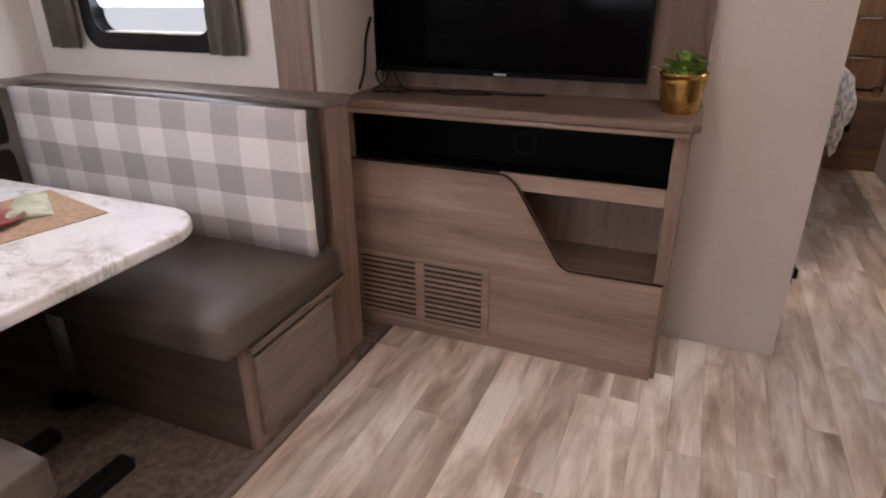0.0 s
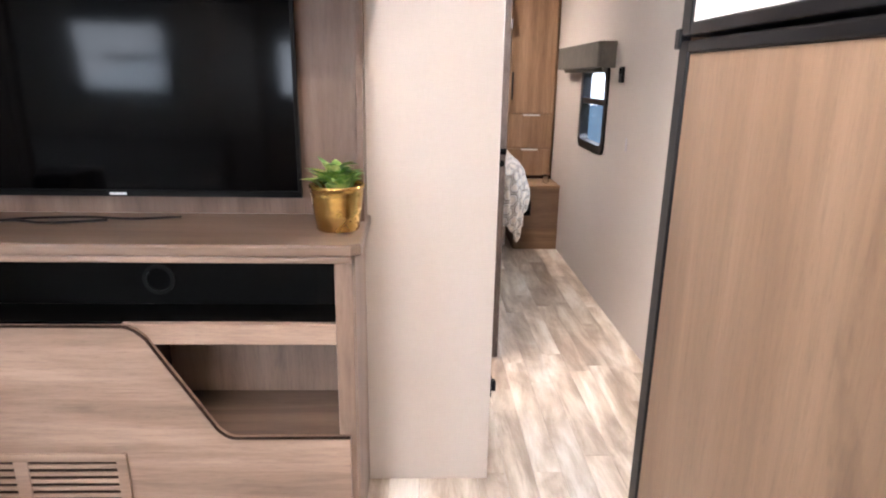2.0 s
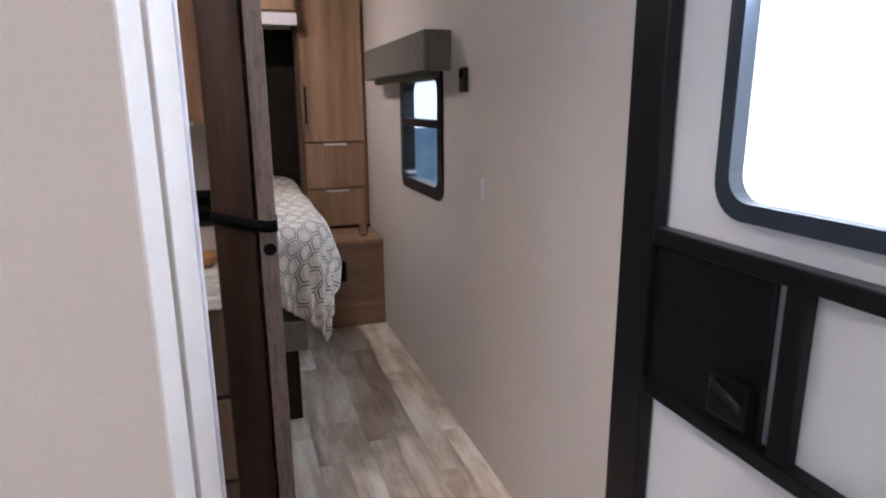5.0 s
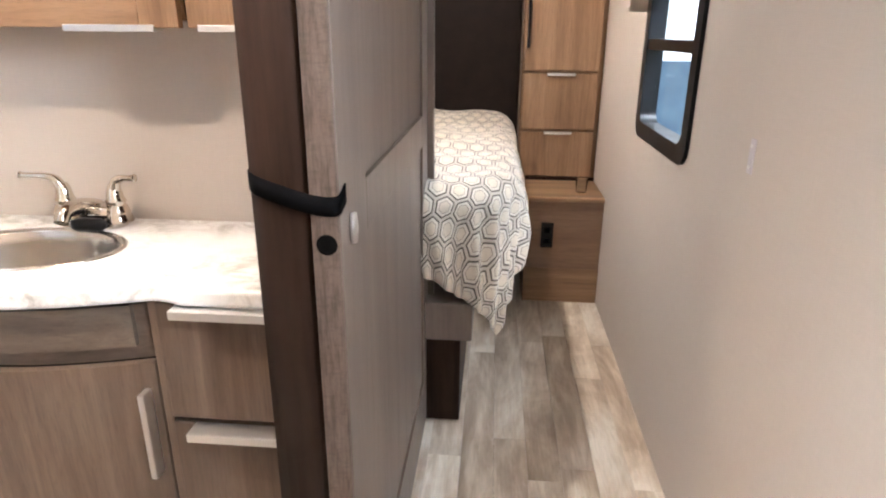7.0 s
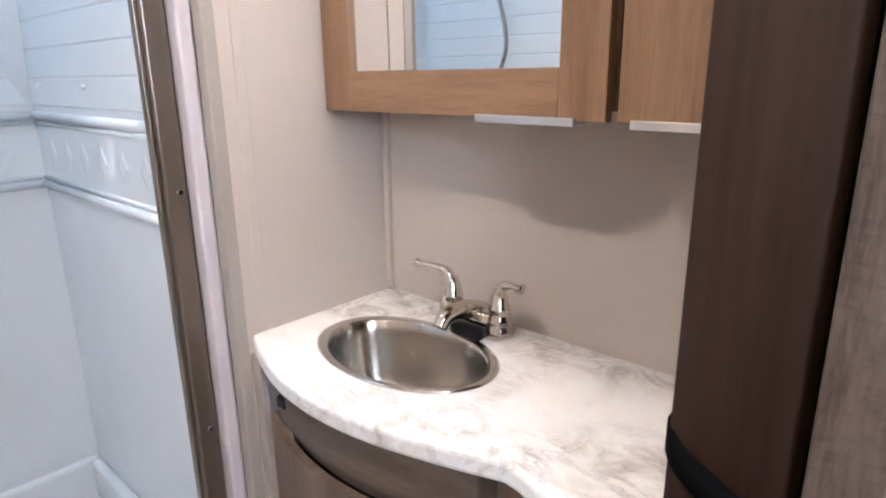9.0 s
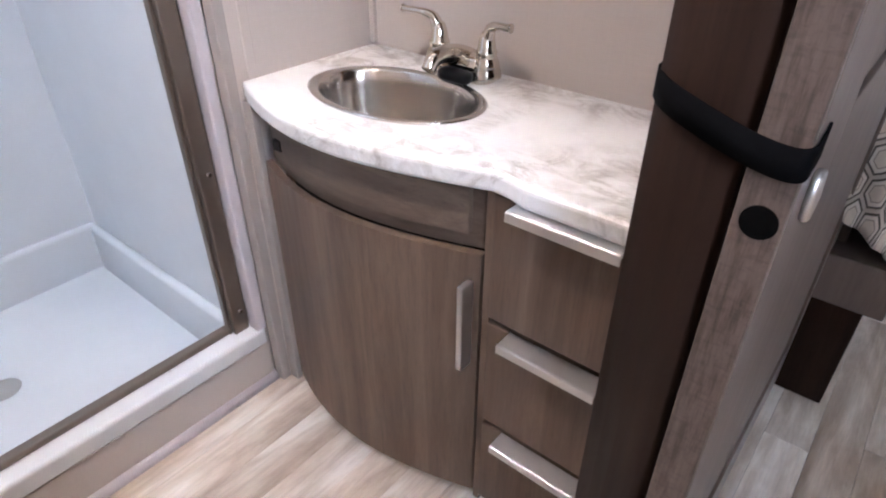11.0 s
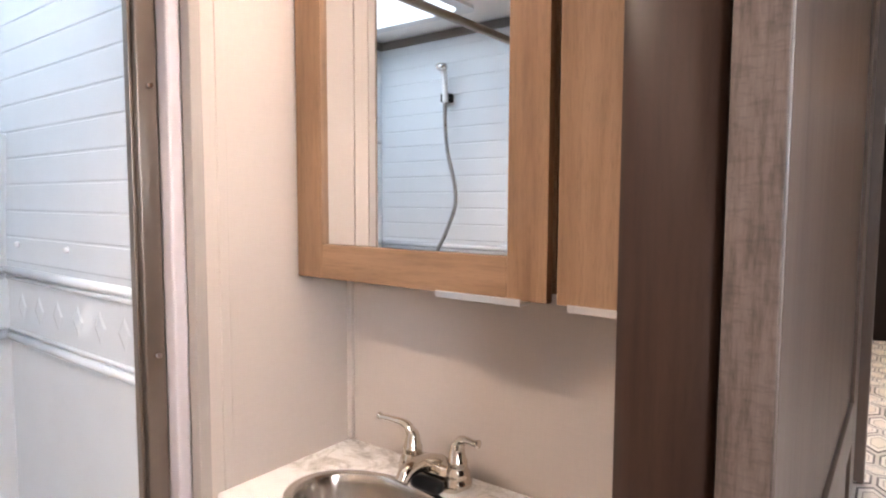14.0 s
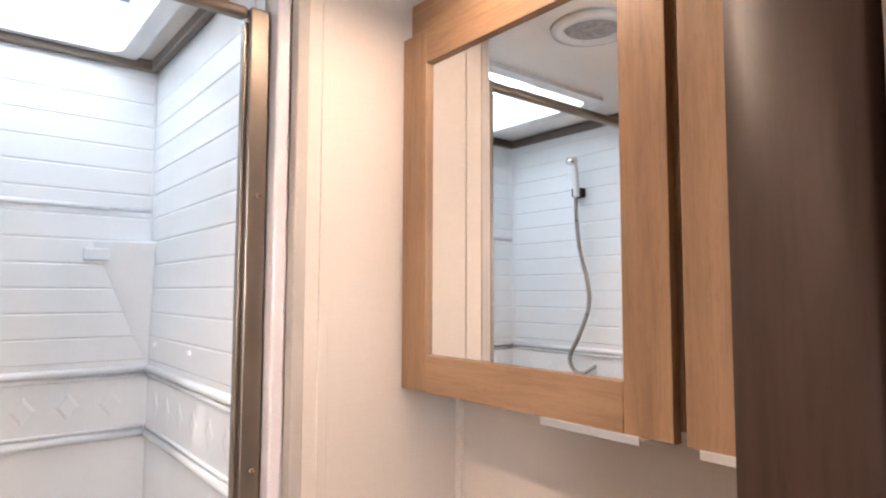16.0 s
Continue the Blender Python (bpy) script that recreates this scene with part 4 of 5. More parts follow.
bench(False, "dinette bench with plaid backrest and taupe vinyl seat")
bench(True, "dinette bench with plaid backrest and taupe vinyl seat")
bl = thing("bolster_pad", (-2.63, 0.87, 0.525), "dark taupe vinyl pad along the slide-out wall", "cushion")
part("upper_roll", puffy(-2.695, -2.60, 0.10, 1.66, 0.79, 1.02, 0.04, 0.012, 8), LEATHD, bl)
part("lower_roll", puffy(-2.695, -2.60, 0.10, 1.66, 0.527, 0.785, 0.04, 0.012, 8), LEATHD, bl)
solid("wall_ledge", box(-2.70, -2.60, -0.01, 1.765, 1.024, 1.05, 0.006), MOULD, "grey-brown ledge along the slide-out wall", "ledge", "structure")


def curtain(x0, x1):
    bm = bmesh.new()
    n, rows = 18, []
    for i in range(n + 1):
        t = i / n
        y = 1.915 - 0.012 * math.cos(t * math.pi * 4) - 0.02 * math.sin(math.pi * t)
        rows.append((bm.verts.new((x0 + (x1 - x0) * t, y, 1.165)), bm.verts.new((x0 + (x1 - x0) * t, y, 1.95))))
    for a, b in zip(rows, rows[1:]):
        bm.faces.new((a[0], b[0], b[1], a[1])).smooth = True
    g = bmesh.ops.extrude_face_region(bm, geom=list(bm.faces))
    bmesh.ops.translate(bm, verts=[v for v in g["geom"] if isinstance(v, bmesh.types.BMVert)], vec=(0, 0.018, 0))
    bmesh.ops.recalc_face_normals(bm, faces=bm.faces)
    return solid("window_curtain", bm, SHADE, "narrow taupe padded side curtain of the dinette window", "curtain", "", "dinette curtains")


curtain(-2.56, -2.40)
curtain(-1.70, -1.55)

tb = thing("dinette_table", (-1.9, 0.93, 0.004), "white marbled dinette table with rounded corners", "table")
outline = round_rect(-2.55, -1.335, 0.40, 1.430, 0.19, 8)
part("tabletop", slab(outline, 0.70, 0.74, 0.010), MARBLE, tb)
for y in (0.62, 1.22):
    leg = part("leg", cyl((-1.95, y, 0.02), (-1.95, y, 0.70), 0.03), NICKEL, tb)
    part("foot", lathe([(0.001, 0.03), (0.04, 0.028), (0.09, 0.01), (0.10, 0.0)], (-1.95, y, 0.005), 24), BLACK, leg)
for x in (-1.47, -1.80):
    part("cross_foot", box(x - 0.03, x + 0.03, 0.70, 1.02, 0.004, 0.05, 0.008), BLACK, tb, "black foot bar")

pm = solid("placemat", slab([(-2.13, 1.07), (-1.74, 0.98), (-1.665, 1.30), (-2.055, 1.39)], 0.741, 0.745), plain("woven_tan_mat", (0.42, 0.27, 0.17), 0.8, 0, 0.25, 60, 0.6, 220), "woven tan placemat on the table", "placemat")


def cloth_fold(x, y, z, ang, sx, sy, h):
    bm = bmesh.new()
    n, m = 16, 10
    g = []
    ca, sa = math.cos(ang), math.sin(ang)
    for i in range(n + 1):
        row = []
        for j in range(m + 1):
            u, v = i / n * 2 - 1, j / m * 2 - 1
            zz = h * (1 - abs(u) ** 2.2) * (1 - 0.6 * v * v) * (0.75 + 0.25 * math.sin(5 * v + 2 * u))
            px_, py_ = u * sx * (1 - 0.25 * v), v * sy
            row.append(bm.verts.new((x + ca * px_ - sa * py_, y + sa * px_ + ca * py_, z + max(0.002, zz))))
        g.append(row)
    for i in range(n):
        for j in range(m):
            bm.faces.new((g[i][j], g[i + 1][j], g[i + 1][j + 1], g[i][j + 1])).smooth = True
    ex = bmesh.ops.extrude_edge_only(bm, edges=[e for e in bm.edges if e.is_boundary])
    for v in ex["geom"]:
        if isinstance(v, bmesh.types.BMVert):
            v.co.z = z
    return bm


solid("napkin", cloth_fold(-1.95, 1.24, 0.746, 0.9, 0.06, 0.13, 0.035), plain("pale_green_linen", (0.46, 0.48, 0.34), 0.9, 0, 0.25, 25, 0.5, 300), "folded pale green napkin on the placemat", "napkin")
solid("plate", lathe([(0.001, 0.004), (0.05, 0.004), (0.085, 0.016), (0.088, 0.018), (0.084, 0.020), (0.05, 0.008), (0.001, 0.008)], (-1.90, 1.09, 0.746), 32), plain("red_stoneware", (0.30, 0.05, 0.04), 0.3), "small red stoneware plate on the placemat", "plate")

# ---- bathroom: vanity ----
vn = thing("bathroom_vanity", (0.0, 3.88, 0.0), "grey-brown oak bathroom vanity with bowed front and drawers", "vanity")


def front_y(x):
    t = (x + 0.485) / 0.70
    return 3.705 - 0.085 * math.sin(math.pi * min(1, max(0, t)) ** 0.9) if t < 1 else 3.69


def bow(x0, x1, z0, z1, set_in, thick, n=20):
    pts = [(x0 + (x1 - x0) * k / n, front_y(x0 + (x1 - x0) * k / n) + set_in) for k in range(n + 1)]
    return slab(pts + [(x, y + thick) for x, y in pts[::-1]], z0, z1)


part("filler", box(-0.483, -0.452, 3.694, 3.712, 0.0, 0.824, 0.002), TAUPE, vn, "taupe filler strip")
part("apron", bow(-0.45, 0.163, 0.69, 0.825, 0.045, 0.02), VAN_X, vn)
part("false_front", bow(-0.385, 0.128, 0.722, 0.812, 0.033, 0.012), VAN_X, vn, "bowed false drawer front")
part("catch", box(-0.372, -0.345, front_y(-0.36) + 0.026, front_y(-0.36) + 0.036, 0.748, 0.772, 0.002), BLACK, vn, "small black push latch")
part("toe_panel", bow(-0.415, 0.19, 0.0, 0.085, 0.045, 0.02), VAN_X, vn)
part("carcass_side", box(-0.483, -0.466, 3.78, 4.10, 0.0, 0.824), VAN_Z, vn)
part("carcass_mid", box(0.165, 0.182, 3.745, 4.10, 0.0, 0.824), VAN_Z, vn)
part("cavity", box(-0.464, 0.164, 3.79, 4.10, 0.09, 0.688), CAVE, vn)
dr = part("door", bow(-0.445, 0.161, 0.03, 0.690, 0.020, 0.018), VAN_Z, vn, "bowed cabinet door")
part("handle", box(0.136, 0.150, front_y(0.143) - 0.012, front_y(0.143) + 0.021, 0.430, 0.632, 0.003), NICKEL, dr, "brushed metal pull")
part("stile", box(0.163, 0.180, 3.712, 3.74, 0.0, 0.824, 0.002), VAN_Z, vn)
part("drawer_body", box(0.184, 0.472, 3.745, 4.08, 0.02, 0.82), CAVE, vn)
for z0, z1 in ((0.562, 0.822), (0.290, 0.550), (0.03, 0.278)):
    d = part("drawer", box(0.182, 0.472, 3.705, 3.742, z0, z1, 0.003), VAN_Z, vn)
    part("handle", box(0.232, 0.423, 3.662, 3.706, z1 - 0.004, z1 + 0.0045, 0.002), NICKEL, d, "brushed metal finger pull")
    part("handle_lip", box(0.232, 0.423, 3.660, 3.664, z1 - 0.014, z1 + 0.0035, 0.001), NICKEL, d)

# worktop with its bowl opening
SX, SY, SRX, SRY = -0.180, 3.858, 0.210, 0.140


def worktop():
    n = 48
    edge = []
    xs = [-0.485 + 0.958 * k / 30 for k in range(31)]
    edge += [(x, front_y(x) - (0.012 if x > 0.22 else 0.0)) for x in xs]
    edge += [(0.473, 4.108), (0.2, 4.108), (-0.175, 4.108), (-0.46, 4.108), (-0.485, 4.09), (-0.485, 3.9)]
    hole = [(SX + (SRX - 0.012) * math.cos(2 * math.pi * k / n), SY + (SRY - 0.012) * math.sin(2 * math.pi * k / n)) for k in range(n)]
    bm = bmesh.new()
    for pts in (edge, hole):
        vs = [bm.verts.new((x, y, 0.867)) for x, y in pts]
        for a, b in zip(vs, vs[1:] + vs[:1]):
            bm.edges.new((a, b))
    bmesh.ops.triangle_fill(bm, edges=bm.edges, use_beauty=True)
    g = bmesh.ops.extrude_face_region(bm, geom=list(bm.faces))
    bmesh.ops.translate(bm, verts=[v for v in g["geom"] if isinstance(v, bmesh.types.BMVert)], vec=(0, 0, -0.04))
    bmesh.ops.recalc_face_normals(bm, faces=bm.faces)
    rim = [e for e in bm.edges if len(e.link_faces) == 2 and e.calc_face_angle(0) > 1.2 and abs(e.verts[0].co.z - e.verts[1].co.z) < 1e-5 and (e.verts[0].co - Vector((SX, SY, e.verts[0].co.z))).length > 0.2]
    bmesh.ops.bevel(bm, geom=rim, offset=0.010, segments=3, profile=0.5, affect="EDGES")
    return bm


solid("vanity_worktop", worktop(), MARBLE, "white marbled laminate vanity worktop with curved front", "worktop")
sk2 = thing("sink_bowl", (SX, SY, 0.69), "oval spun stainless steel sink set in the worktop", "sink")
k = SRY / SRX
part("bowl", lathe([(SRX * 1.0, 0.1395), (SRX * 1.01, 0.142), (SRX * 0.98, 0.1445), (SRX * 0.90, 0.1425), (SRX * 0.875, 0.138), (SRX * 0.865, 0.11), (SRX * 0.84, 0.06), (SRX * 0.79, 0.015), (SRX * 0.70, -0.015), (SRX * 0.5, -0.032), (0.022, -0.038)], (SX, SY, 0.727), 64, 1.0, k), STEEL, sk2)
part("drain", lathe([(0.001, 0.002), (0.015, 0.003), (0.024, 0.006), (0.026, 0.001)], (SX, SY, 0.689), 24), CHROME, sk2, "chrome drain")

fa = thing("faucet", (-0.130, 4.035, 0.867), "polished nickel two-handle bathroom faucet", "faucet")
part("base_plate", slab([(x, y) for x, y in round_rect(-0.224, -0.058, 4.000, 4.068, 0.03)], 0.8675, 0.884, 0.005), FAUCET, fa)
part("bridge", puffy(-0.195, -0.078, 4.006, 4.062, 0.880, 0.922, 0.018, 0.004, 6), FAUCET, fa)
# Black block added for the dark gap below spout and bridge.
part("spout_gap_block", puffy(-0.165, -0.085, 3.972, 4.004, 0.8685, 0.897, 0.010, 0.002, 5), BLACK, fa, "black block standing for the dark gap under the spout")
part("spout", tube(curve([(-0.134, 4.040, 0.908), (-0.135, 4.01, 0.921), (-0.137, 3.97, 0.930), (-0.139, 3.935, 0.926), (-0.140, 3.918, 0.906)], 6), 0.023, 16, flat=0.8, taper=[1.1 - 0.012 * i for i in range(25)]), FAUCET, fa)
for x, tipx in ((-0.206, -0.294), (-0.078, -0.006)):
    h = part("valve_body", lathe([(0.034, -0.006), (0.033, 0.006), (0.029, 0.012), (0.030, 0.018), (0.026, 0.030), (0.021, 0.040), (0.0235, 0.043), (0.0235, 0.048), (0.020, 0.052), (0.017, 0.072), (0.012, 0.086), (0.001, 0.089)], (x, 4.035, 0.885), 24), FAUCET, fa)
    s = 1 if tipx > x else -1
    part("lever", tube(curve([(x, 4.035, 0.950), (x + s * 0.012, 4.03, 0.980), (x + s * 0.035, 4.022, 0.990), (tipx - s * 0.012, 4.015, 0.992), (tipx, 4.013, 0.993)], 6), 0.0085, 12, taper=[1.75 - 0.065 * min(i, 14) for i in range(22)] + [1.15, 1.2, 0.7]), FAUCET, h)

# mirror cabinet
mc0 = thing("mirror_cabinet", (-0.14, 4.02, 1.335), "tan oak wall cabinet with a mirrored door", "cabinet")
part("body", box(-0.470, 0.196, 3.948, 4.108, 1.338, 2.18), OAK_Z, mc0)
md = [(-0.472, 1.323), (0.192, 1.323), (0.192, 2.120), (-0.472, 2.120)]
mi = [(-0.386, 1.402), (0.110, 1.402), (0.110, 2.043), (-0.386, 2.043)]


def rail(name, pts, mat, parent):
    return part(name, turned(slab(pts, 3.925, 3.946, 0.002), "y"), mat, parent)


door = part("door_core", box(-0.467, 0.187, 3.9435, 3.947, 1.327, 2.115), OAK_Z, mc0)
rail("stile", [md[0], (mi[0][0], md[0][1]), (mi[0][0], md[2][1]), md[3]], OAK_Z, door)
rail("stile", [(mi[1][0], md[0][1]), md[1], md[2], (mi[1][0], md[2][1])], OAK_Z, door)
rail("rail", [(mi[0][0] + 0.0004, md[0][1]), (mi[1][0] - 0.0004, md[0][1]), (mi[1][0] - 0.0004, mi[0][1]), (mi[0][0] + 0.0004, mi[0][1])], OAK_X, door)
rail("rail", [(mi[0][0] + 0.0004, mi[2][1]), (mi[1][0] - 0.0004, mi[2][1]), (mi[1][0] - 0.0004, md[2][1]), (mi[0][0] + 0.0004, md[2][1])], OAK_X, door)
part("mirror", box(-0.385, 0.109, 3.936, 3.941, 1.403, 2.042), MIRROR, door, "silvered mirror pane")
part("handle", box(-0.040, 0.150, 3.908, 3.944, 1.316, 1.3225, 0.002), NICKEL, door, "brushed metal finger pull")
part("crown", box(-0.455, 0.472, 3.935, 3.947, 2.122, 2.20, 0.003), OAK_X, mc0)
sc = thing("wall_cabinet", (0.35, 4.02, 1.335), "tan oak wall cabinet beside the mirror", "cabinet")
part("body", box(0.2, 0.472, 3.948, 4.108, 1.338, 2.12), OAK_Z, sc)
d = part("door", box(0.210, 0.472, 3.925, 3.946, 1.323, 2.120, 0.003), OAK_Z, sc)
part("handle", box(0.240, 0.430, 3.908, 3.944, 1.316, 1.3225, 0.002), NICKEL, d, "brushed metal finger pull")

for x0, x1, owner in ((-0.040, 0.150, door), (0.240, 0.430, d)):
    part("handle_lip", box(x0, x1, 3.905, 3.909, 1.316, 1.329, 0.001), NICKEL, owner)

# ---- bathroom door leaf, held open with a strap ----
lf = thing("door_2", (0.595, 4.03, 0.01), "taupe laminate bathroom door held flat open with a strap", "door", "", "structure")
part("leaf", box(0.5765, 0.610, 3.479, 4.598, 0.012, 2.06, 0.002), LEAF_Z, lf)
part("leaf_edge", box(0.5765, 0.6165, 3.4735, 3.4785, 0.012, 2.06, 0.0015), EDGE_Z, lf, "cross-grained brown door edge")
for y0, y1, z0, z1 in ((3.479, 3.66, 0.012, 2.06), (4.47, 4.598, 0.012, 2.06), (3.66, 4.47, 0.012, 0.20), (3.66, 4.47, 1.00, 1.09), (3.66, 4.47, 1.92, 2.06)):
    part("stile" if z1 - z0 > 1 else "rail", box(0.6102, 0.6175, y0, y1, z0, z1, 0.002), LEAF_Z, lf)
part("bore", cyl((0.598, 3.4725, 1.034), (0.598, 3.476, 1.034), 0.0155, n=24, smooth=False), CAVE, lf, "round black latch bore")
part("pull", lathe([(0.001, 0.0), (0.007, 0.002), (0.009, 0.024), (0.007, 0.046), (0.001, 0.048)], (0.622, 3.54, 1.016), 16, 0.7, 1.5), NICKEL, lf, "shiny recessed pull")
part("end_cap", box(0.5765, 0.638, 4.599, 4.625, 0.0, CEIL_Z - 0.002, 0.003), LEAF_Z, lf)


def strap():
    path = curve([(0.471, 3.62, 1.116), (0.470, 3.54, 1.114), (0.474, 3.520, 1.113), (0.495, 3.497, 1.110), (0.535, 3.478, 1.103), (0.575, 3.468, 1.095), (0.605, 3.464, 1.092), (0.619, 3.470, 1.093), (0.6205, 3.490, 1.097), (0.6205, 3.508, 1.102)], 6)
    bm = bmesh.new()
    rows = []
    for i, p in enumerate(path):
        h = 0.0140
        rows.append([bm.verts.new(p + Vector((0, 0, h))), bm.verts.new(p - Vector((0, 0, h)))])
    for a, b in zip(rows, rows[1:]):
        bm.faces.new((a[0], a[1], b[1], b[0])).smooth = True
    g = bmesh.ops.extrude_face_region(bm, geom=list(bm.faces))
    cen = Vector((0.555, 3.53, 0))
    for v in g["geom"]:
        if isinstance(v, bmesh.types.BMVert):
            o = Vector((v.co.x, v.co.y, 0)) - cen
            v.co -= o.normalized() * 0.0025
    bmesh.ops.recalc_face_normals(bm, faces=bm.faces)
    return bm


solid("hold_back_strap", strap(), STRAP, "black webbing strap wrapped round the door edge", "strap")

# small things at the end of the worktop
ob = thing("wall_outlet", (0.44, 4.105, 0.98), "black power outlet on the wall above the worktop", "outlet")
part("plate", box(0.395, 0.462, 4.100, 4.110, 0.985, 1.105, 0.003), BLACK, ob)
for z in (1.02, 1.07):
    part("socket", box(0.412, 0.444, 4.097, 4.1005, z - 0.014, z + 0.014, 0.002), GLOSSB, ob)
solid("soap_dish", lathe([(0.001, 0.004), (0.035, 0.0), (0.052, 0.022), (0.060, 0.040), (0.057, 0.041), (0.046, 0.022), (0.001, 0.010)], (0.408, 4.035, 0.8675), 28), plain("honey_wood", (0.42, 0.21, 0.08), 0.4, 0, 0.25, 20), "small honey-coloured wooden dish on the worktop", "dish")

# ---- shower ----
sh = thing("shower_stall", (-1.0, 3.12, 0.0), "white moulded acrylic shower stall with tile relief and banded border", "shower")
part("wall_back", box(-1.43, -1.41, 2.622, 3.64, 0.10, 2.24), ACRYL, sh)
part("wall_end", box(-1.41, -0.60, 3.62, 3.64, 0.10, 2.24), ACRYL, sh)
part("wall_tap", box(-1.41, -0.60, 2.622, 2.64, 0.10, 2.24), ACRYL, sh)
pan = part("pan", box(-1.41, -0.542, 2.642, 3.618, 0.0, 0.045), ACRYL, sh, "white shower pan")
for rim_box in ((-1.41, -1.375, 2.642, 3.618), (-1.375, -0.60, 3.585, 3.618), (-1.375, -0.60, 2.642, 2.675)):
    part("rim", box(*rim_box, 0.03, 0.212, 0.016, 4), ACRYL, pan)
part("curb", box(-0.615, -0.512, 2.642, 3.66, 0.132, 0.187, 0.010, 3), WHITE, sh, "white moulded curb")
part("curb_skirt", box(-0.540, -0.517, 2.642, 3.66, 0.0, 0.131, 0.002), WALL, sh, "beige wallboard skirt")
part("shoe_moulding", tube([(-0.515, 2.645, 0.004), (-0.515, 3.664, 0.004)], 0.017, 12), TRIMW, sh, "pale quarter-round moulding")
part("drain", lathe([(0.001, 0.004), (0.03, 0.004), (0.045, 0.002)], (-1.0, 3.13, 0.046), 24), CHROME, sh)
# border: two rounded beads and raised diamonds
for z in (1.105, 1.298):
    for r, dz in ((0.012, 0.0), (0.006, 0.020 if z < 1.2 else -0.020)):
        part("bead", tube([(-1.408, 2.65, z + dz), (-1.408, 3.61, z + dz)], r, 10), ACRYL, sh)
        part("bead", tube([(-1.40, 3.618, z + dz), (-0.605, 3.618, z + dz)], r, 10), ACRYL, sh)
        part("bead", tube([(-1.40, 2.642, z + dz), (-0.605, 2.642, z + dz)], r, 10), ACRYL, sh)


def diamond(c, axis, w=0.032, h=0.042):
    bm = bmesh.new()
    d = [(-w, 0), (0, -h), (w, 0), (0, h)]
    s = {"x": 1, "y": -1, "Y": 1}[axis]
    base, topv = [], []
    for a, b in d:
        for lst, k, o in ((base, 1.0, 0.0), (topv, 0.66, 0.0022)):
            p = Vector((0, a * k, b * k)) if axis == "x" else Vector((a * k, 0, b * k))
            p += Vector((s * o, 0, 0)) if axis == "x" else Vector((0, s * o, 0))
            lst.append(bm.verts.new(Vector(c) + p))
    bm.faces.new(topv)
    for j in range(4):
        bm.faces.new((base[j], base[(j + 1) % 4], topv[(j + 1) % 4], topv[j]))
    bmesh.ops.recalc_face_normals(bm, faces=bm.faces)
    return bm


for k in range(8):
    part("diamond", diamond((-1.4095, 2.75 + 0.11 * k, 1.201), "x"), ACRYL, sh)
    if k < 6:
        part("diamond", diamond((-1.30 + 0.12 * k, 3.6195, 1.201), "y"), ACRYL, sh)
        part("diamond", diamond((-1.30 + 0.12 * k, 2.6405, 1.201), "Y"), ACRYL, sh)
# corner shelf and soap dish


def corner_wedge():
    """A flat-faced gusset across the corner, widest at its top and tapering down into the corner."""
    bm = bmesh.new()
    rows = []
    for z, k in ((1.690, 0.96), (1.684, 1.0), (1.60, 0.77), (1.50, 0.52), (1.40, 0.27), (1.335, 0.08)):
        rows.append([bm.verts.new((-1.408, 3.617 - 0.165 * k, z)), bm.verts.new((-1.408 + 0.058 * k, 3.617, z)), bm.verts.new((-1.408, 3.617, z))])
    for p, q in zip(rows, rows[1:]):
        for i in range(3):
            bm.faces.new((p[i], p[(i + 1) % 3], q[(i + 1) % 3], q[i]))
    bm.faces.new(rows[0])
    bm.faces.new(rows[-1][::-1])
    bmesh.ops.recalc_face_normals(bm, faces=bm.faces)
    return bm


part("corner_shelf", corner_wedge(), ACRYL, sh, "moulded corner gusset tapering downwards")
for cx, cz in ((-0.972, 1.378), (-1.30, 1.378)):
    part("clip", cyl((cx, 3.616, cz), (cx, 3.606, cz), 0.008, 0.006, 12), WHITE, sh, "small white plastic clip")
part("ledge", tube([(-1.408, 2.65, 1.79), (-1.408, 3.61, 1.79)], 0.008, 10), ACRYL, sh)
part("soap_dish", box(-1.41, -1.392, 3.43, 3.50, 1.628, 1.665, 0.005), ACRYL, sh, "moulded soap dish")
part("crown_back", box(-1.41, -1.385, 2.642, 3.618, 2.232, 2.268, 0.006, 3), MOULD, sh, "grey-brown crown moulding")
part("crown_end", box(-1.385, -0.61, 3.593, 3.618, 2.232, 2.268, 0.006, 3), MOULD, sh, "grey-brown crown moulding")
part("crown_tap", box(-1.385, -0.61, 2.642, 2.667, 2.232, 2.268, 0.006, 3), MOULD, sh, "grey-brown crown moulding")
solid("wall_shower_end", box(-1.43, -0.535, 3.642, 3.72, 0, CEIL_Z), WALL, "wallboard behind the shower end", "wall", "structure")

sf = thing("shower_surround", (-0.57, 3.13, 0.185), "bronze aluminium frame round the shower opening with pale trim", "shower frame")
post = part("post", box(-0.592, -0.546, 3.588, 3.632, 0.187, 2.13, 0.004), TRACK, sf)
part("post_track", box(-0.580, -0.560, 3.580, 3.588, 0.187, 2.10, 0.002), TRACK, sf)
part("side_trim", box(-0.55, -0.512, 3.633, 3.664, 0.187, CEIL_Z - 0.002, 0.006), TRIMW, sf, "pale lilac plastic trim")
part("inner_trim", box(-0.515, -0.482, 3.665, 3.692, 0.0, CEIL_Z - 0.002, 0.003), TAUPE, sf, "taupe trim")
part("header", box(-0.585, -0.555, 2.675, 3.588, 2.108, 2.134, 0.010, 3), TRACK, sf)
part("near_post", box(-0.592, -0.546, 2.642, 2.675, 0.187, 2.13, 0.004), TRACK, sf)
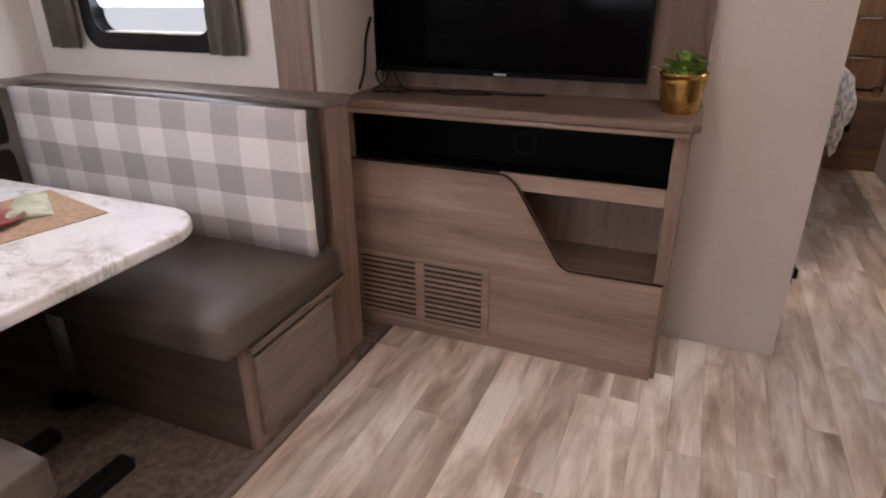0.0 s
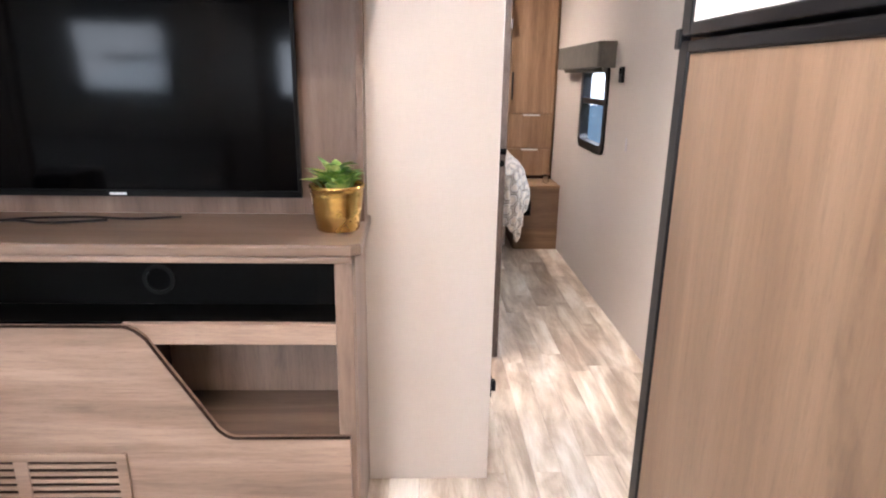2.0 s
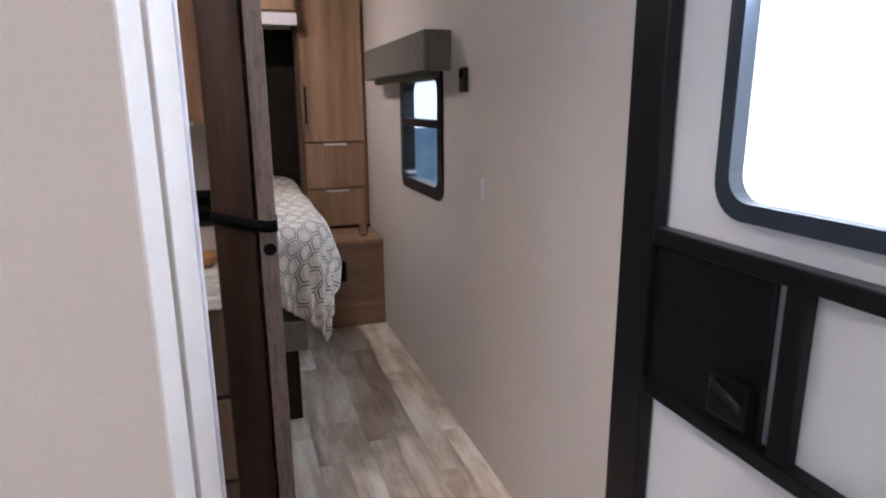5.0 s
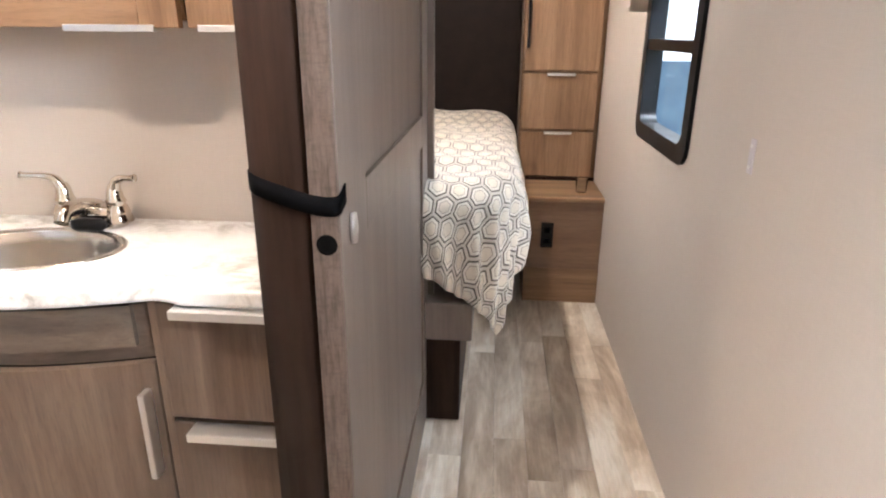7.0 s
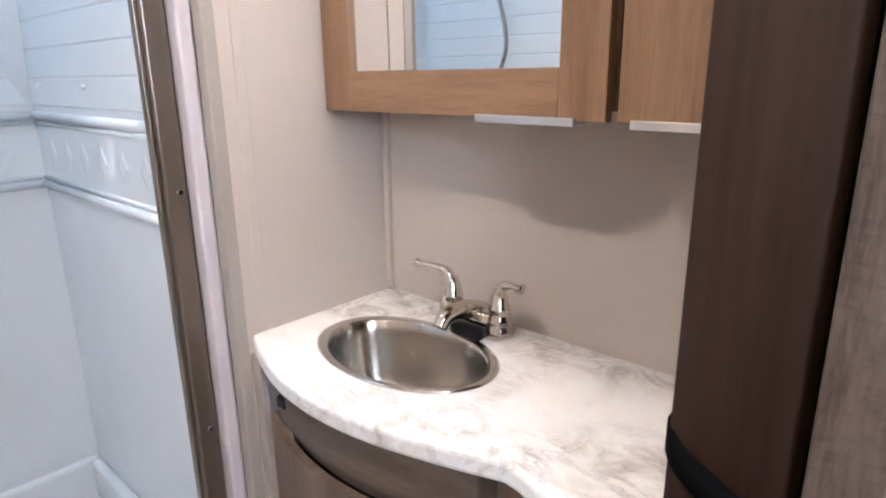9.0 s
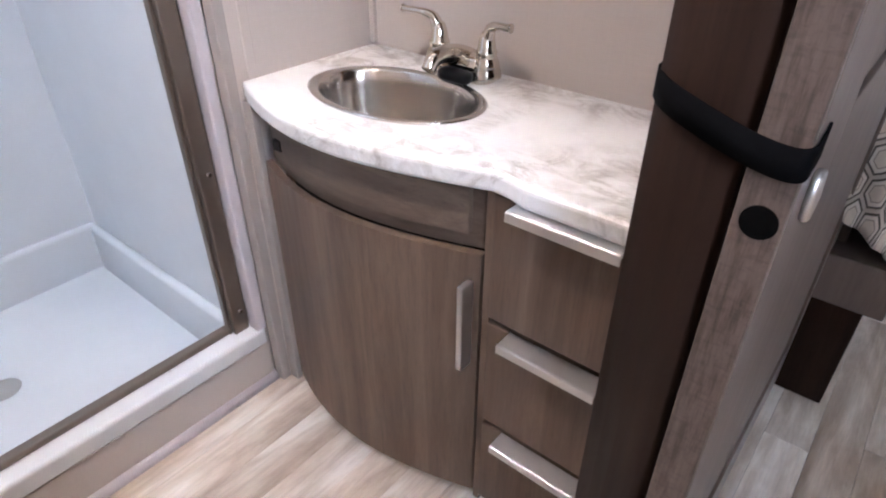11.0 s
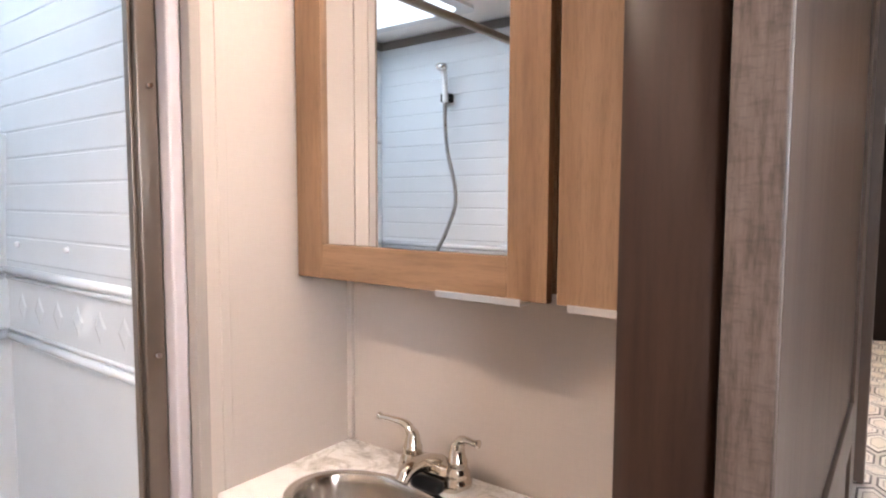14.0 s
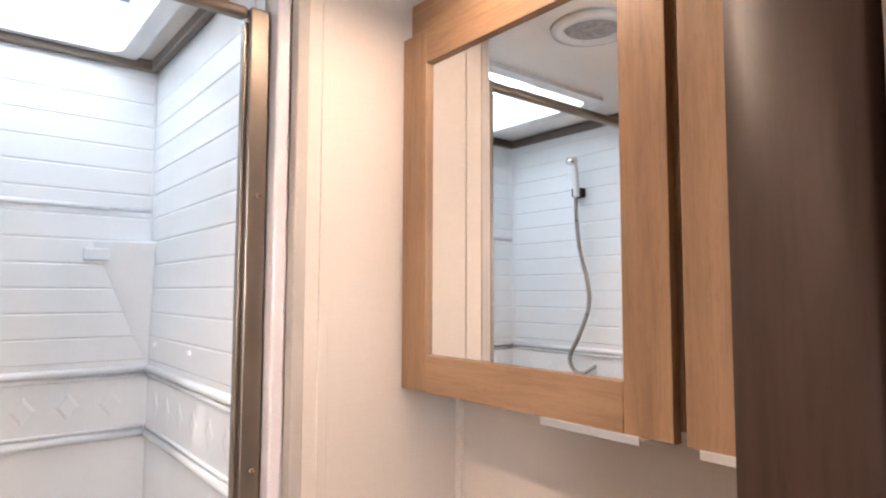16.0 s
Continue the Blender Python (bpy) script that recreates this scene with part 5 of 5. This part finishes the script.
part("sill_track", box(-0.590, -0.562, 2.665, 3.587, 0.186, 0.206, 0.006, 3), TRACK, sf)
for z in (1.732, 1.18, 0.66, 0.26):
    part("screw", cyl((-0.551, 3.612, z), (-0.535, 3.612, z), 0.007, 0.005, 12), CHROME, post)

hs = thing("hand_shower", (-1.03, 2.66, 1.23), "chrome hand shower with a hanging metal hose", "hand shower")
part("bracket", box(-1.010, -0.968, 2.64, 2.690, 1.945, 1.985, 0.006), BLACK, hs, "black wall bracket")
part("hose", tube(curve([(-0.976, 2.70, 1.95), (-0.974, 2.70, 1.85), (-0.962, 2.695, 1.72), (-0.928, 2.69, 1.58), (-0.924, 2.69, 1.48), (-0.975, 2.69, 1.36), (-1.025, 2.69, 1.27), (-1.010, 2.685, 1.215), (-0.965, 2.68, 1.205), (-0.935, 2.67, 1.225), (-0.93, 2.645, 1.235)], 8), 0.0085, 10), plain("grey_metal_hose", (0.36, 0.35, 0.34), 0.3, 0.9, 0.1, 40), hs, "ribbed grey metal hose")
part("grip", tube(curve([(-0.976, 2.695, 1.94), (-0.976, 2.70, 2.02), (-0.976, 2.712, 2.09)], 6), 0.017, 14, flat=0.8), WHITE, hs, "white plastic grip")
part("spray_head", lathe([(0.001, 0.0), (0.022, 0.004), (0.027, 0.016), (0.022, 0.028), (0.001, 0.034)], (-0.976, 2.722, 2.075), 24), CHROME, hs, "chrome spray head")

# ---- bedroom ----
bd = thing("bed", (0.05, 5.4, 0.0), "made bed with a cream hexagon quilt over a dark wooden base", "bed")
part("platform", box(-0.70, 0.775, 4.52, 6.20, 0.335, 0.47, 0.006), LEAF_Z, bd)
part("base", box(-0.66, 0.735, 4.55, 6.20, 0.0, 0.334, 0.004), DARK_Z, bd)
part("mattress", puffy(-0.70, 0.815, 4.60, 6.22, 0.472, 0.84, 0.16, 0.008, 12), plain("white_ticking", (0.7, 0.68, 0.65), 0.9), bd)
part("headboard", box(-0.80, 0.955, 6.235, 6.30, 0.45, 1.84, 0.006), plain("dark_brown_upholstery", (0.010, 0.006, 0.005), 0.7, 0, 0.3, 14, 0.4, spec=0.15), bd, "very dark brown headboard")


def quilt_mesh():
    """A cloth laid over the mattress: flat on top, rolled over the rims, its corner hanging as a point with folds."""
    bm = bmesh.new()
    lay = bm.loops.layers.uv.new("UVMap")
    nu, nv = 96, 100
    w, l, drop, big, rad = 0.835, 1.655, 0.385, 0.24, 0.085   # side rim, foot rim, overhang, corner radius, rim radius
    g, uv = [], {}
    for i in range(nu + 1):
        row = []
        for j in range(nv + 1):
            u, v = -0.55 + (w + 0.55 + drop) * i / nu, (l + drop) * j / nv
            a, b = max(0.0, u - (w - big)), max(0.0, v - (l - big))
            r = math.hypot(a, b)
            over = max(0.0, r - big) if a > 0 and b > 0 else max(0.0, u - w, v - l)
            ca, cb = (a / r, b / r) if r > 1e-6 else (0.0, 0.0)
            t = min(over / rad, math.pi / 2)
            out = rad * math.sin(t)
            down = rad * (1 - math.cos(t)) + max(0.0, over - rad * math.pi / 2)
            x, y = (u, 6.22 - v)
            if over > 0:
                x = w - big + ca * (big + out) if a > 0 else u
                y = 6.22 - (l - big + cb * (big + out)) if b > 0 else 6.22 - v
            hang = min(1.0, down / 0.25)
            along = (u - v) * 7.0 + 3.0 * ca
            corner = 4.0 * (ca * cb) ** 2
            fold = hang * (0.013 * math.sin(along * 2.1 + 1.3 * math.sin(along)) + 0.010 * math.sin(along * 4.7 + down * 6) + 0.030 * corner * math.sin(math.atan2(cb, ca) * 9.0 + 0.6))
            fold += 0.028 * hang * (0.4 + ca)
            x += ca * fold
            y -= cb * fold
            z = 0.876 - 0.90 * down + (0.010 * math.sin(u * 6.1) * math.sin(v * 5.3) + 0.006 * math.sin(u * 19 + 3 * math.sin(v * 7)) + 0.005 * math.sin(v * 23 + u * 5)) * (1 - hang)
            z += 0.012 * hang * math.sin(u * 11 + v * 13) + 0.03 * max(0.0, 1 - v / 0.25) * (1 - hang)
            p = bm.verts.new((x, y, z))
            uv[p] = (u, v)
            row.append(p)
        g.append(row)
    for i in range(nu):
        for j in range(nv):
            f = bm.faces.new((g[i][j], g[i][j + 1], g[i + 1][j + 1], g[i + 1][j]))
            f.smooth = True
            for lp in f.loops:
                lp[lay].uv = uv[lp.vert]
    bmesh.ops.recalc_face_normals(bm, faces=bm.faces)
    return bm


qo = solid("bed_quilt", quilt_mesh(), QUILT, "cream and brown hexagon-patterned quilt draped over the bed", "quilt")
th_m = qo.modifiers.new("thickness", "SOLIDIFY")
th_m.thickness, th_m.offset = 0.012, -1

ns = thing("nightstand", (1.19, 5.9, 0.0), "brown oak built-in nightstand beside the bed", "nightstand")
part("front", box(1.0, 1.378, 5.64, 5.66, 0.0, 0.535, 0.003), wood("brown_oak_across", (0.17, 0.10, 0.065), (0.25, 0.155, 0.10), (0.32, 0.21, 0.14), "x"), ns)
part("plinth", box(1.0, 1.378, 5.6365, 5.6395, 0.0, 0.185, 0.001), OAK_X, ns)
part("top", box(0.985, 1.378, 5.628, 6.02, 0.536, 0.56, 0.005), OAK_X, ns)
part("side", box(1.0, 1.02, 5.661, 6.30, 0.0, 0.535, 0.002), OAK_Z, ns)
ot = thing("wall_outlet", (1.107, 5.632, 0.29), "black power outlet on the nightstand front", "outlet")
part("plate", box(1.077, 1.138, 5.630, 5.640, 0.298, 0.428, 0.003), BLACK, ot)
for z in (0.335, 0.39):
    part("socket", box(1.092, 1.122, 5.627, 5.6305, z - 0.014, z + 0.014, 0.002), GLOSSB, ot)
cup = solid("glass_tumbler", lathe([(0.001, 0.003), (0.024, 0.0), (0.027, 0.004), (0.031, 0.07), (0.029, 0.07), (0.025, 0.008), (0.001, 0.006)], (1.275, 5.75, 0.561), 24), GLASS, "small clear glass tumbler on the nightstand", "glass")

tw = thing("wardrobe_tower", (1.17, 6.17, 0.561), "tan oak wardrobe tower with drawers and tall door", "wardrobe")
part("body", box(0.962, 1.376, 6.022, 6.335, 0.561, CEIL_Z - 0.003), OAK_Z, tw)
# Side in a darker oak, its shade put into the colour.
part("wardrobe_side", box(0.955, 0.961, 6.0, 6.335, 0.561, CEIL_Z - 0.003), wood("brown_oak_painted_shade", (0.10, 0.06, 0.04), (0.14, 0.09, 0.06), (0.19, 0.12, 0.085), "z"), tw)
for z0, z1, handle in ((0.585, 0.825, True), (0.838, 1.125, True), (1.138, 2.235, False)):
    d = part("drawer" if handle else "tall_door", box(0.968, 1.352, 6.0, 6.021, z0, z1, 0.003), OAK_Z, tw)
    if handle:
        part("handle", box(1.09, 1.235, 5.982, 6.002, z1 - 0.012, z1 + 0.002, 0.003), NICKEL, d, "brushed metal pull")
part("handle", box(0.978, 0.992, 5.982, 6.002, 1.25, 1.48, 0.003), BLACK, d, "black upright pull")
part("plinth", box(0.962, 1.376, 6.005, 6.021, 0.561, 0.578, 0.002), DARK_Z, tw)
ov = thing("bed_overhead_cabinet", (0.08, 6.1, 1.85), "tan oak overhead cabinet above the headboard", "cabinet")
part("body", box(-0.80, 0.953, 5.93, 6.335, 1.90, CEIL_Z - 0.003), OAK_X, ov)
for x0, x1 in ((-0.79, -0.22), (-0.21, 0.36), (0.37, 0.945)):
    part("door", box(x0, x1, 5.908, 5.929, 1.915, 2.24, 0.003), OAK_Z, ov)
part("light_valance", box(-0.80, 0.953, 5.905, 5.93, 1.83, 1.90, 0.003), TRIMW, ov, "pale strip under the cabinet doors")

# ---- shower tiles: raised oblongs in courses ----
def piece(name, size, r, mat):
    bm = box(-size[0] / 2, size[0] / 2, -size[1] / 2, size[1] / 2, -size[2] / 2, size[2] / 2, r, 1)
    me = bpy.data.meshes.new(name)
    bm.to_mesh(me)
    bm.free()
    me.materials.append(mat)
    return me


SH0 = ORIGIN[sh.name]
COURSE, LONG = 0.073, 2.0


def tile_run(axis, fixed, a0, a1, z0, z1):
    row, cache = 0, {}
    z = z0
    while z + COURSE <= z1 + 1e-6:
        a = a0 - (LONG / 2 if row % 2 else 0)
        while a < a1 - 0.01:
            p, q = max(a, a0), min(a + LONG, a1)
            if q - p > 0.03:
                w = round(q - p - 0.0015, 3)
                if w not in cache:
                    sz = (0.005, w, COURSE - 0.004) if axis == "x" else (w, 0.005, COURSE - 0.004)
                    cache[w] = piece("tile", sz, 0.0022, ACRYL)
                t = new("tile", cache[w])
                t.parent = sh
                c = Vector((fixed, (p + q) / 2, z + COURSE / 2)) if axis == "x" else Vector(((p + q) / 2, fixed, z + COURSE / 2))
                t.location = c - SH0
            a += LONG
        z += COURSE
        row += 1


tile_run("x", -1.4100, 2.645, 3.615, 1.325, 2.235)
tile_run("y", 3.6200, -1.405, -0.61, 1.325, 2.235)
tile_run("y", 2.6400, -1.405, -0.61, 1.325, 2.235)

# ---- floor planks ----
floor = bpy.data.objects["floor"]
F0 = ORIGIN[floor.name]
prng = random.Random(3)
PW, PL = 0.108, 0.92
cache = {}
x, col = -1.083, 0
while x < 1.378:
    x1 = min(x + PW, 1.379)
    y = -1.5 - prng.random() * PL
    while y < 6.335:
        p, q = max(y, -1.498), min(y + PL, 6.338)
        if q - p > 0.02:
            key = (round(x1 - x - 0.0008, 4), round(q - p - 0.0008, 3))
            if key not in cache:
                cache[key] = piece("plank", (key[0], key[1], 0.010), 0.0006, PLANK)
            pk = new("plank", cache[key])
            pk.parent = floor
            pk.location = Vector(((x + x1) / 2, (p + q) / 2, -0.005)) - F0
        y += PL
    x += PW
    col += 1
